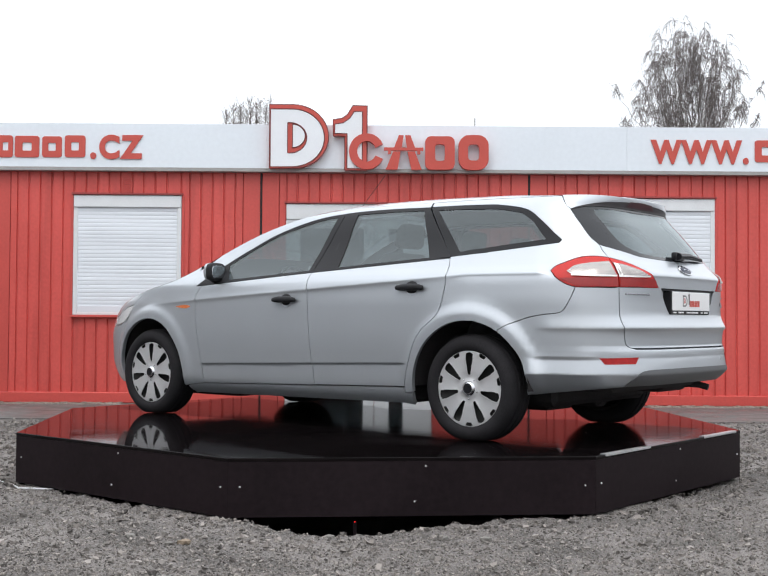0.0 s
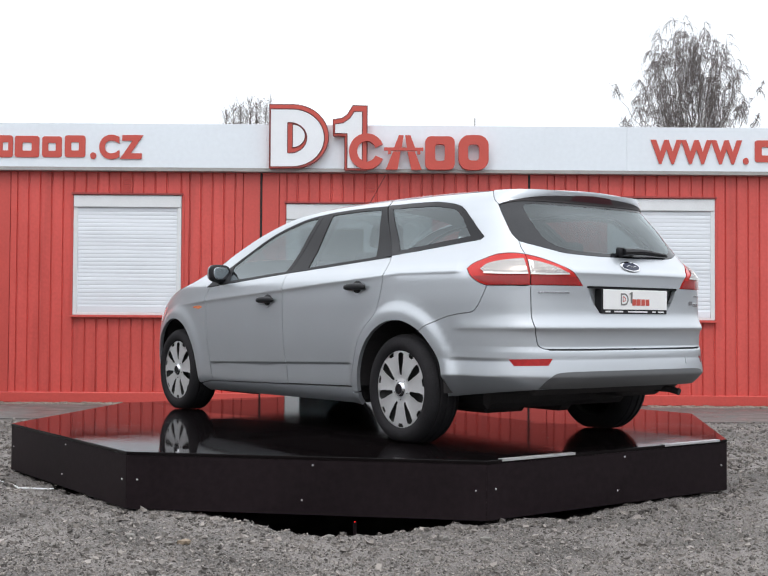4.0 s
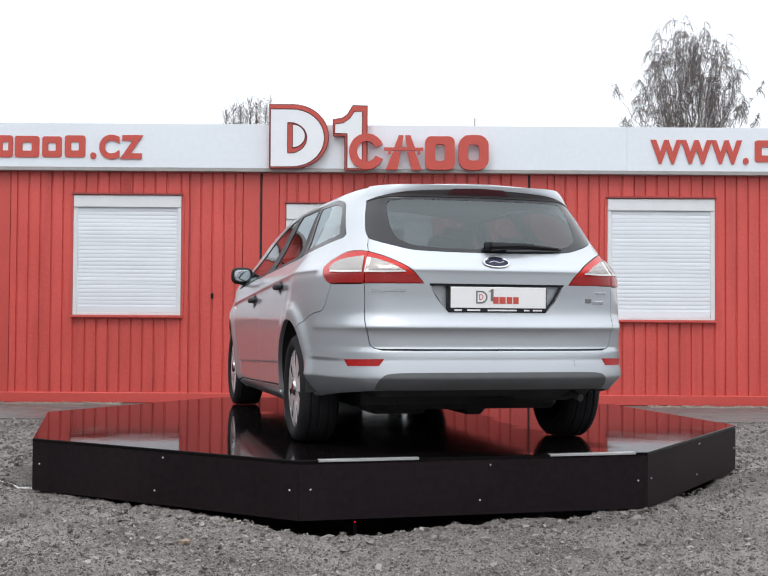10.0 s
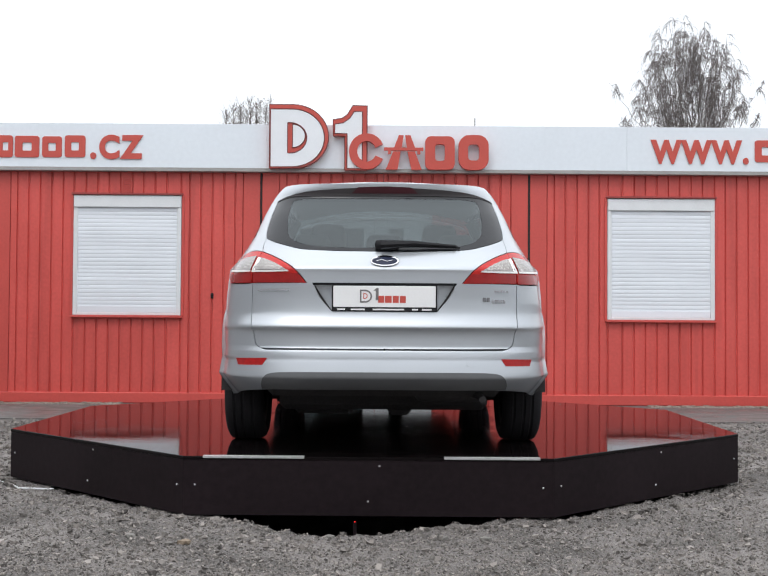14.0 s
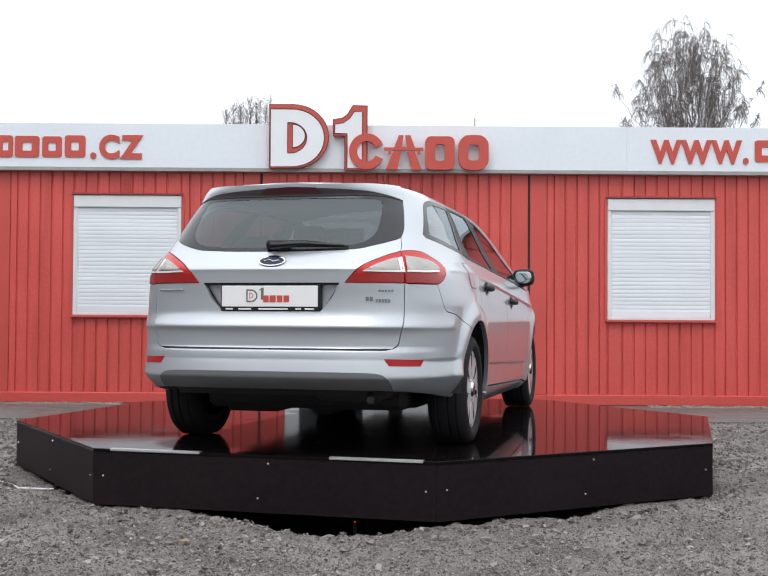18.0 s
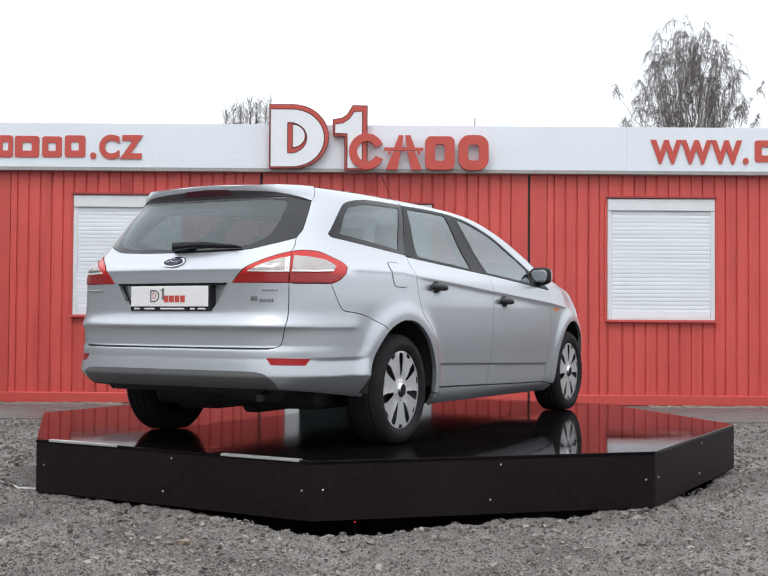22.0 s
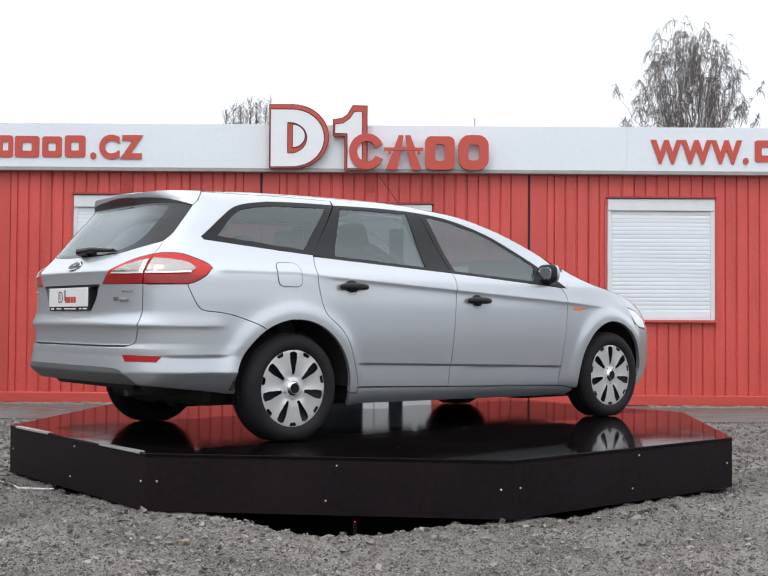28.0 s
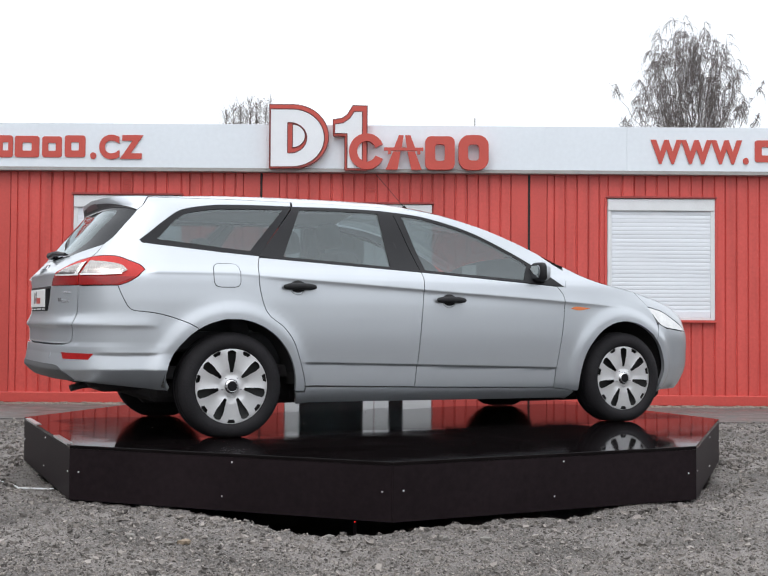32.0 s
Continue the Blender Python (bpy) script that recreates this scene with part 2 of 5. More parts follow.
def ground():
    xs = sorted({round(v, 4) for v in [*np.linspace(-3.6, 3.6, 361), *np.linspace(-9, 9, 91), *[s * k for s in (-1, 1) for k in (12, 18, 30, 60, 150, 400, 1200, 3000)]]})
    ys = sorted({round(v, 4) for v in [*np.linspace(-4.4, -1.6, 161), *np.linspace(-9, 3.3, 83), *[k for k in (-3000, -1200, -400, -150, -60, -30, -18, -12, 3.34, 5, 7, 10, 14, 20, 40, 90, 250, 800, 3000)]]})
    verts = [(x, y, ground_height(x, y) if abs(x) < 10 and -10 < y < 4 else GROUND) for y in ys for x in xs]
    w = len(xs)
    faces = [(j * w + i, j * w + i + 1, (j + 1) * w + i + 1, (j + 1) * w + i) for j in range(len(ys) - 1) for i in range(w - 1)]
    ob = link("ground", verts, faces, GRAVEL, smooth=True)
    tagged(ob, "grey crushed gravel ground with a dug hollow", "ground", kind="structure")
    # paved strip along the offices
    pav = box("pavement", (-40, 3.28, GROUND - 0.2), (40, WALL_Y - 0.02, GROUND + 0.012), ASPHALT, None, 0.0)
    tagged(pav, "damp dark asphalt strip along the offices", "pavement", kind="structure")
    for x0, x1 in ((-4.6, -3.0), (3.2, 5.0)):
        # a crumbling edge: broken lumps of concrete in one line
        rnd = random.Random(int(x0))
        verts, faces = [], []
        x = x0
        for deep in (.27, .20, .14):
            x = x0
            while x < x1:
                w = rnd.uniform(.015, .07)
                y0, y1, h = WALL_Y - deep + rnd.uniform(-.02, .02), WALL_Y - deep + rnd.uniform(.03, .10), rnd.uniform(.0, .016)
                i = len(verts)
                for z, d in ((GROUND + .005, 0), (GROUND + .013 + h, rnd.uniform(.003, .010))):
                    verts += [(x + d, y0 + d, z), (x + w - d, y0 + d + rnd.uniform(-.01, .01), z), (x + w - d, y1, z), (x + d, y1, z)]
                faces += [(i + 4, i + 5, i + 6, i + 7), (i, i + 1, i + 5, i + 4), (i + 1, i + 2, i + 6, i + 5), (i + 3, i, i + 4, i + 7)]
                x += w + rnd.uniform(-.012, .015)
        tagged(link("concrete_edge", verts, faces, CONCRETE), "pale crumbling concrete edge in front of the offices", "kerb", "edges of the offices", "structure")


ground()

# unseen plain walls added behind and beside the camera to darken the flanks' reflections
tagged(box("unseen_wall_south", (-7.0, -18.3, GROUND - .1), (7.0, -18.0, 1.4), UNSEEN_WALL, None, 0), "plain grey wall added out of view to darken reflections in the car", "wall", kind="structure")
for k, x, h in (("unseen_wall_west", -7.0, 2.9), ("unseen_wall_east", 6.7, 1.1)):
    tagged(box(k, (x, -18.0, GROUND - .1), (x + .3, 9.0, h), UNSEEN_WALL, None, 0), "plain grey wall added out of view to darken reflections in the car", "wall", kind="structure")


# ---- site offices ----
def strip_mesh(cache, height):
    """One flat of the profiled sheet: a board 0.137 wide with sloped edges."""
    key = round(height, 3)
    if key not in cache:
        w, d = 0.0685, 0.018
        prof = [(-w, d), (-w + 0.006, d), (-w + 0.014, 0), (w - 0.014, 0), (w - 0.006, d), (w, d)]
        verts = [(x, y, z) for z in (0, height) for x, y in prof]
        faces = [(i, i + 1, i + 7, i + 6) for i in range(5)]
        me = bpy.data.meshes.new("wall_board")
        me.from_pydata(verts, [], faces)
        me.materials.append(RED_WALL)
        cache[key] = me
    return cache[key]


STRIPS = {}
WALL_LOW, WALL_TOP = -0.18, 2.47


def shutter_window(name, x0, x1, z0, z1, label):
    """A closed roller shutter in a white frame with its box and a red flashing."""
    w = empty(name, pose(0, WALL_Y, 0), label, "window", kind="structure")
    f = 0.05
    part("window_frame", block(block(block(bmesh.new(), (x0, -0.015, z0), (x0 + f, 0.05, z1), 0.004), (x1 - f, -0.015, z0), (x1, 0.05, z1), 0.004), (x0 + f, -0.012, z0), (x1 - f, 0.05, z0 + 0.03), 0.003), SHUTTER_FRAME, w)
    box("shutter_box", (x0 + 0.002, -0.03, z1 - 0.15), (x1 - 0.002, 0.05, z1 - 0.004), SHUTTER_FRAME, w, 0.008)
    lo, hi, n = z0 + 0.032, z1 - 0.152, 27
    h = (hi - lo) / n
    me = None
    for i in range(n):
        if me is None:
            prof = [(0.0035, 0.0), (0.001, 0.004), (0.0, h * 0.3), (0.0, h * 0.62), (0.0012, h * 0.88), (0.0035, h - 0.001)]
            verts = [(x, y, z) for x in (x0 + f, x1 - f) for y, z in prof]
            me = bpy.data.meshes.new("slat")
            me.from_pydata(verts, [], [(k, k + 6, k + 7, k + 1) for k in range(5)])
            me.materials.append(SHUTTER)
        s = new("slat", me)
        s.parent = w
        s.location = (0, 0.0, lo + i * h)
    box("end_slat", (x0 + f + 0.004, -0.008, lo), (x1 - f - 0.004, -0.001, lo + 0.075), SHUTTER, w, 0.002)
    box("backing", (x0 + f, 0.02, z0), (x1 - f, 0.05, z1), SHUTTER, w, 0)
    box("flashing", (x0 - 0.02, -0.05, z1), (x1 + 0.02, 0.03, z1 + 0.022), RED_DARK, w, 0.003, "dark red folded sheet flashing")
    box("sill", (x0 - 0.025, -0.06, z0 - 0.03), (x1 + 0.025, 0.03, z0 - 0.002), RED_FRAME, w, 0.004, "red folded sheet sill")
    for x in (x0 - 0.035, x1 + 0.004):
        box("side_trim", (x, -0.012, z0), (x + 0.031, 0.03, z1), RED_FRAME, w, 0.003)
    return w


def office(x0, x1, hole, grouped, pitch=0.1365):
    """One site office with a wall of profiled sheet, in a steel frame; hole: (x0, x1, z0, z1) of its window or door."""
    o = empty("site_office", pose(0, WALL_Y, 0), grouped, "site office", "row of red site offices")
    bottom = GROUND + 0.014
    for x in (x0 + 0.012, x1 - 0.212):
        box("corner_post", (x, -0.002, WALL_LOW), (x + 0.20, 0.12, WALL_TOP), RED_FRAME, o, 0.006)
    box("bottom_rail", (x0 + 0.012, -0.03, bottom), (x1 - 0.012, 0.12, WALL_LOW), RED_FRAME, o, 0.008)
    box("top_rail", (x0 + 0.012, 0.0, WALL_TOP), (x1 - 0.012, 0.12, WALL_TOP + 0.25), RED_FRAME, o, 0.006)
    box("joint", (x1 - 0.011, 0.0, bottom), (x1 + 0.011, 0.1, WALL_TOP + 0.25), SEAM, o, 0.0, "black joint seal")
    box("side_wall", (x0 + 0.02, 0.13, bottom), (x0 + 0.08, 6.0, WALL_TOP + 0.2), RED_FRAME, o, 0)
    box("side_wall", (x1 - 0.08, 0.13, bottom), (x1 - 0.02, 6.0, WALL_TOP + 0.2), RED_FRAME, o, 0)
    box("back_wall", (x0 + 0.08, 5.94, bottom), (x1 - 0.08, 6.0, WALL_TOP + 0.2), RED_FRAME, o, 0)
    box("floor", (x0 + 0.08, 0.13, bottom), (x1 - 0.08, 5.93, WALL_LOW), ROOF_FELT, o, 0)
    box("roof", (x0 + 0.012, 0.13, WALL_TOP + 0.205), (x1 - 0.012, 6.0, WALL_TOP + 0.3), ROOF_FELT, o, 0.01)
    a, b = x0 + 0.212, x1 - 0.212
    # a narrow board beside the post, then full ones
    ends = [a] + [x0 + 0.297 + k * pitch for k in range(21) if x0 + 0.297 + k * pitch < b - 0.03] + [b]
    if hole:
        ends = sorted([e for e in ends if min(abs(e - hole[0]), abs(e - hole[1])) > 0.055] + [hole[0], hole[1]])
    for lo_x, hi_x in zip(ends, ends[1:]):
        x = (lo_x + hi_x) / 2
        spans = [(WALL_LOW, WALL_TOP)]
        if hole and hole[0] < x < hole[1]:
            spans = [(hole[3], WALL_TOP)] + ([(WALL_LOW, hole[2])] if hole[2] > WALL_LOW else [])
        for lo, hi in spans:
            s = new("wall_board", strip_mesh(STRIPS, hi - lo))
            s.parent = o
            s.location, s.scale = (x, 0.004, lo), ((hi_x - lo_x) / 0.137, 1, 1)
    # inner lining behind the sheet, open at the hole
    if hole:
        bm = bmesh.new()
        block(bm, (a, 0.03, WALL_LOW), (hole[0], 0.12, WALL_TOP)), block(bm, (hole[1], 0.03, WALL_LOW), (b, 0.12, WALL_TOP))
        block(bm, (hole[0], 0.03, hole[3]), (hole[1], 0.12, WALL_TOP))
        if hole[2] > WALL_LOW:
            block(bm, (hole[0], 0.03, WALL_LOW), (hole[1], 0.12, hole[2]))
        part("lining", bm, RED_FRAME, o)
    else:
        box("lining", (a, 0.03, WALL_LOW), (b, 0.12, WALL_TOP), RED_FRAME, o, 0)
    return o


J0, J1, STEP = -1.385, 1.812, 3.197
WIN_L, WIN_R, DOOR = (-3.612, -2.332, 0.735, 2.165), (2.748, 4.03, 0.715, 2.165), (-1.085, 0.655, -0.18, 2.075)
office(J0 - STEP, J0, WIN_L, "red painted site office of profiled sheet with a shuttered window")
office(J0, J1, DOOR, "red painted site office of profiled sheet with a glazed door", 0.1346)
office(J1, J1 + STEP, WIN_R, "red painted site office of profiled sheet with a shuttered window")
shutter_window("window_1", *WIN_L, "closed white roller shutter in a red sheet wall")
shutter_window("window_2", *WIN_R, "closed white roller shutter in a red sheet wall")


def glazed_door():
    x0, x1, z0, z1 = DOOR
    d = empty("door_1", pose(0, WALL_Y, 0), "white framed double glazed entrance door under a white shutter box", "door", kind="structure")
    box("shutter_box", (x0 + 0.003, -0.03, z1 - 0.19), (x1 - 0.003, 0.05, z1 - 0.003), SHUTTER_FRAME, d, 0.008)
    box("flashing", (x0 - 0.02, -0.05, z1), (x1 + 0.02, 0.03, z1 + 0.022), RED_DARK, d, 0.003)
    for a, b in ((x0, -0.028), (-0.022, x1)):
        box("leaf_frame", (a, -0.01, z0), (a + 0.17, 0.06, z1 - 0.19), SHUTTER_FRAME, d, 0.006)
        w = 0.13 if b < 0 else 0.34
        box("stile", (b - w, -0.01, z0), (b, 0.06, z1 - 0.19), SHUTTER_FRAME, d, 0.006)
        box("rail", (a + 0.17, -0.008, z0), (b - w, 0.06, z0 + 0.12), SHUTTER_FRAME, d, 0.004)
        box("rail", (a + 0.17, -0.008, z1 - 0.29), (b - w, 0.06, z1 - 0.19), SHUTTER_FRAME, d, 0.004)
        pane = box("pane", (a + 0.17, 0.02, z0 + 0.12), (b - w, 0.03, z1 - 0.29), glass("door_glass", (0.55, 0.72, 0.70), 0.0, 0.7, 0.05), d, 0)
        pane.visible_shadow = False
    box("door_handle", (-0.10, -0.06, 0.70), (-0.08, -0.04, 0.84), GREY_EDGE, d, 0.004)
    box("threshold", (x0, -0.06, GROUND + 0.014), (x1, -0.032, WALL_LOW - 0.02), GREY_EDGE, d, 0.003)


glazed_door()


# ---- fascia and its lettering ----
FAS_Y = WALL_Y - 0.10
FAS_LO, FAS_HI = 2.485, 3.005


def fascia():
    edges = [-5.02, -1.31, 2.96, 5.2]
    for a, b in zip(edges, edges[1:]):
        f = empty("fascia_board", pose(0, FAS_Y, 0), "white sheet fascia board along the office roofs", "fascia", "fascia boards")
        bm = bmesh.new()
        block(bm, (a + 0.0008, 0.0, FAS_LO), (b - 0.0008, 0.06, FAS_HI), 0.002)
        block(bm, (a + 0.003, 0.061, FAS_HI - 0.045), (b - 0.003, 0.34, FAS_HI - 0.006), 0.003)
        part("panel", bm, WHITE_SHEET, f)
        box("drip_edge", (a, -0.012, FAS_LO - 0.045), (b, 0.10, FAS_LO - 0.002), GREY_EDGE, f, 0.004, "grey metal drip edge")


def lettering(name, text, x, z, height, group):
    """Red letters with the built-in font, fattened, standing a little off the fascia."""
    c = bpy.data.curves.new(name, "FONT")
    c.body, c.size, c.extrude, c.offset = text, height / 0.72, 0.006, 0.018
    c.space_character = 1.2
    ob = new(name, c)
    me = bpy.data.meshes.new_from_object(ob)
    bpy.data.objects.remove(ob)
    me.materials.clear()
    me.materials.append(SIGN_RED)
    ob = new(name, me)
    w = max(v.co.x for v in me.vertices)
    ob.matrix_basis = pose(x, FAS_Y - 0.011, z, 90)
    return tagged(ob, "red sign lettering on the white fascia", "sign lettering", group), w


fascia()


# ---- turntable ----
DECK_R, DECK_A, DECK_H = 2.475, -19.8, 0.30


def turntable():
    t = empty("turntable", pose(0, 0, 0), "black film-faced plywood octagonal car turntable, wet and glossy", "turntable")
    corners = [(DECK_R * math.cos(radians(DECK_A - 45 * k)), DECK_R * math.sin(radians(DECK_A - 45 * k))) for k in range(8)]
    # the top, in boards that meet at hairline joints
    bm = bmesh.new()
    top = [bm.verts.new((x, y, 0)) for x, y in corners]
    low = [bm.verts.new((x, y, -0.018)) for x, y in corners]
    bm.faces.new(top), bm.faces.new(low[::-1])
    for i in range(8):
        bm.faces.new((top[i], top[(i + 1) % 8], low[(i + 1) % 8], low[i]))
    bmesh.ops.bevel(bm, geom=[e for e in bm.edges if e.verts[0].co.z > -0.001 and e.verts[1].co.z > -0.001], offset=0.003, segments=1, affect="EDGES")
    part("deck", bm, DECK, t)
    for i in range(8):
        a, b = Vector((*corners[i], 0)), Vector((*corners[(i + 1) % 8], 0))
        way, out = (b - a).normalized(), ((a + b) / 2).normalized()
        m = Matrix((( way.x, out.x, 0, a.x), (way.y, out.y, 0, a.y), (0, 0, 1, 0), (0, 0, 0, 1)))
        L = (b - a).length
        box("skirt_panel", (0.002, -0.016, -DECK_H), (L - 0.002, -0.001, -0.019), SKIRT, t, 0.002, m=m)
        for u, z in ((0.055, -0.15), (L - 0.06, -0.145), (L * 0.47, -0.045), (L * 0.5, -0.225)):
            bm = bmesh.new()
            bmesh.ops.create_uvsphere(bm, u_segments=8, v_segments=5, radius=0.0048)
            bmesh.ops.transform(bm, matrix=m @ Matrix.Translation((u, 0.0, z)), verts=bm.verts)
            part("screw", bm, SCREW, t)
        if i == 1:
            for u0, u1 in ((0.07, 0.56), (L - 0.62, L - 0.10)):
                bm = bmesh.new()
                block(bm, (u0, -0.032, 0.0005), (u1, 0.003, 0.003), 0.001, m)
                block(bm, (u0, 0.0005, -0.010), (u1, 0.003, 0.0005), 0.001, m)
                part("edge_strip", bm, ALU, t, "aluminium edge strip")
    rnd = random.Random(11)
    verts, faces = [], []
    for k in range(110):
        r, a = 2.2 * math.sqrt(rnd.random()), rnd.uniform(0, 6.283)
        x, y, g = r * math.cos(a), r * math.sin(a), rnd.uniform(0.0012, 0.0032)
        if rnd.random() < 0.08:
            g *= 2.2
        i = len(verts)
        verts += [(x - g, y, 0.0003), (x, y - g * 1.3, 0.0003), (x + g, y + g * 0.2, 0.0003), (x, y + g, 0.0003), (x, y, g * 0.8)]
        faces += [(i, i + 1, i + 4), (i + 1, i + 2, i + 4), (i + 2, i + 3, i + 4), (i + 3, i, i + 4), (i + 3, i + 2, i + 1, i)]
    tagged(link("grit", verts, faces, STONE, t), "pale grit on the wet deck", kind="stuff")
    bm = bmesh.new()
    lathe(bm, [(-0.62, 0.0), (-0.62, 0.5), (-0.10, 0.5), (-0.10, 1.9), (-0.03, 1.9), (-0.03, 0.0)], 24, "Z")
    part("drive_base", bm, SKIRT, t)
    return t


TABLE = turntable()

# ---- car ----
def net(m, scale):
    """A fine net of dark dots, as in a ribbed lens."""
    n, l = m.node_tree.nodes, m.node_tree.links
    b = n["Principled BSDF"]
    at, tex, ramp, mul = n.new("ShaderNodeTexCoord"), n.new("ShaderNodeTexVoronoi"), n.new("ShaderNodeMapRange"), n.new("ShaderNodeMix")
    tex.inputs["Scale"].default_value, tex.inputs["Randomness"].default_value = scale, 0.1
    ramp.inputs["From Min"].default_value, ramp.inputs["From Max"].default_value = 0.25, 0.5
    l.new(at.outputs["Object"], tex.inputs["Vector"]), l.new(tex.outputs["Distance"], ramp.inputs["Value"])
    mul.data_type, mul.blend_type = "RGBA", "MULTIPLY"
    mul.inputs[7].default_value = (0.52, 0.51, 0.50, 1)
    l.new(ramp.outputs[0], mul.inputs[0]), l.new(b.inputs["Base Color"].links[0].from_socket, mul.inputs[6]), l.new(mul.outputs[2], b.inputs["Base Color"])


SILVER = surface("silver_metallic_paint", (0.480, 0.508, 0.540), 0.35, metal=0.60, vary=0.02, size=3, fine=400, coat=0.8)
PLASTIC = surface("black_plastic", (0.019, 0.019, 0.021), 0.5, vary=0.1, fine=200, spec=0.2)
GLOSS_BLACK = surface("gloss_black_trim", (0.012, 0.012, 0.014), 0.22, vary=0.1, spec=0.22)
GLASS_EDGE = surface("black_printed_glass", (0.016, 0.017, 0.020), 0.12, vary=0.1, spec=0.42)
SPOILER_DARK = surface("dark_grey_spoiler_plastic", (0.045, 0.040, 0.042), 0.5, vary=0.1, spec=0.3)
UNDER = surface("dark_underbody", (0.028, 0.025, 0.026), 0.8, vary=0.3, size=5)
RUBBER = surface("tyre_rubber", (0.021, 0.020, 0.022), 0.75, spec=0.14, vary=0.25, size=7, fine=120, bump=0.0006)
COVER = surface("silver_wheel_cover", (0.68, 0.68, 0.69), 0.28, metal=0.5, vary=0.06, size=12, fine=200)
STEEL_DARK = surface("black_steel_rim", (0.012, 0.012, 0.012), 0.6)
LAMP_RED = surface("red_lamp_lens", (0.50, 0.022, 0.018), 0.22, vary=0.08, size=20, coat=0.12, spec=0.3)
LAMP_MAROON = surface("maroon_lamp_lens", (0.05, 0.010, 0.015), 0.3, vary=0.1, size=20, spec=0.35)
REFLECTOR = surface("red_reflector", (0.34, 0.010, 0.010), 0.3, vary=0.15, size=40, spec=0.3)
LAMP_DARK = surface("dark_red_lamp_lens", (0.30, 0.010, 0.010), 0.22, vary=0.12, size=20, coat=0.2)
LAMP_RIM = surface("bright_lamp_rim", (0.86, 0.84, 0.82), 0.3, metal=0.2, vary=0.04)
LAMP_CLEAR = surface("clear_lamp_reflector", (0.54, 0.51, 0.49), 0.22, metal=0.85, vary=0.15, size=40, fine=160, coat=0.3)
net(LAMP_CLEAR, 125.0)
HEADLIGHT = surface("clear_headlight", (0.80, 0.80, 0.80), 0.15, metal=0.3, vary=0.15, size=15, coat=1.0)
AMBER = surface("amber_lens", (0.75, 0.20, 0.06), 0.2, coat=1.0)
PLATE_WHITE = surface("white_plate", (0.80, 0.80, 0.80), 0.35, vary=0.02)
CHROME = surface("chrome", (0.62, 0.62, 0.64), 0.14, metal=1.0, vary=0.02)
BADGE_BLUE = surface("dark_badge", (0.015, 0.02, 0.045), 0.3, spec=0.25)
SEAT = surface("grey_seat_fabric", (0.05, 0.05, 0.055), 0.95, vary=0.2, fine=200, bump=0.001)
PALE_TRIM = surface("pale_headlining", (0.42, 0.42, 0.41), 0.9, vary=0.05)
PAPER = surface("paper_sheet", (0.75, 0.76, 0.76), 0.6)
GLASS_SIDE = glass("side_glass", (0.78, 0.90, 0.92), 0.0, 0.42, 0.10)
GLASS_REAR = glass("rear_glass", (0.78, 0.88, 0.90), 0.0, 0.34, 0.085)


def curve(xs, ys):
    """A smooth curve through a few knots, that never overshoots."""
    xs, ys = np.array(xs, float), np.array(ys, float)
    h = np.diff(xs)
    d = np.diff(ys) / h
    m = np.zeros(len(xs))
    m[0], m[-1] = d[0], d[-1]
    for i in range(1, len(xs) - 1):
        if d[i - 1] * d[i] > 0:
            a, b = 2 * h[i] + h[i - 1], h[i] + 2 * h[i - 1]
            m[i] = (a + b) / (a / d[i - 1] + b / d[i])
    X, Y, M, H = xs.tolist(), ys.tolist(), m.tolist(), h.tolist()

    def f(x):
        x = min(max(x, X[0]), X[-1])
        i = 0
        while i < len(X) - 2 and x > X[i + 1]:
            i += 1
        t = (x - X[i]) / H[i]
        return ((1 + 2 * t) * (1 - t) ** 2 * Y[i] + t * (1 - t) ** 2 * H[i] * M[i]
                + t * t * (3 - 2 * t) * Y[i + 1] + t * t * (t - 1) * H[i] * M[i + 1])
    return f


# half the width, the tail and the nose by height; the height of the shell's upper edge, and of the middle of roof and bonnet, by length
WIDTH = curve((.14, .20, .25, .285, .45, .62, .78, .88, .935, .965, 1.02, 1.16, 1.30, 1.40, 1.46), (.775, .841, .877, .888, .906, .915, .912, .903, .895, .881, .842, .757, .69, .63, .56))
TAIL = curve((.14, .25, .33, .40, .45, .50, .535, .565, .60, .655, .70, .74, .80, .88, .949, .955, 1.0, 1.06, 1.12, 1.25, 1.34, 1.366, 1.373, 1.380, 1.40, 1.43), (-.75, -.88, -.95, -.975, -.981, -.984, -.981, -.968, -.968, -.971, -.962, -.957, -.957, -.961, -.9645, -.966, -.93, -.878, -.835, -.735, -.655, -.640, -.640, -.642, -.648, -.653))
TAIL_FLOW = curve((.14, .25, .33, .40, .45, .50, .72, .88, .955, 1.0, 1.12, 1.25, 1.34, 1.366, 1.43), (-.75, -.88, -.95, -.975, -.981, -.984, -.967, -.953, -.966, -.93, -.835, -.735, -.655, -.635, -.60))
NOSE = curve((.14, .25, .40, .55, .70, .80, .88, .96, 1.05, 1.44), (3.66, 3.74, 3.80, 3.80, 3.75, 3.66, 3.52, 3.40, 3.32, 3.20))
POWER = 4.4
EDGE = curve((-2.0, -.6, -.3, .2, .8, 1.15, 1.45, 1.75, 2.05, 2.3, 2.6, 3.0, 3.35, 3.6, 5.0), (1.428, 1.428, 1.430, 1.436, 1.438, 1.432, 1.405, 1.335, 1.225, 1.105, .975, .895, .81, .73, .70))
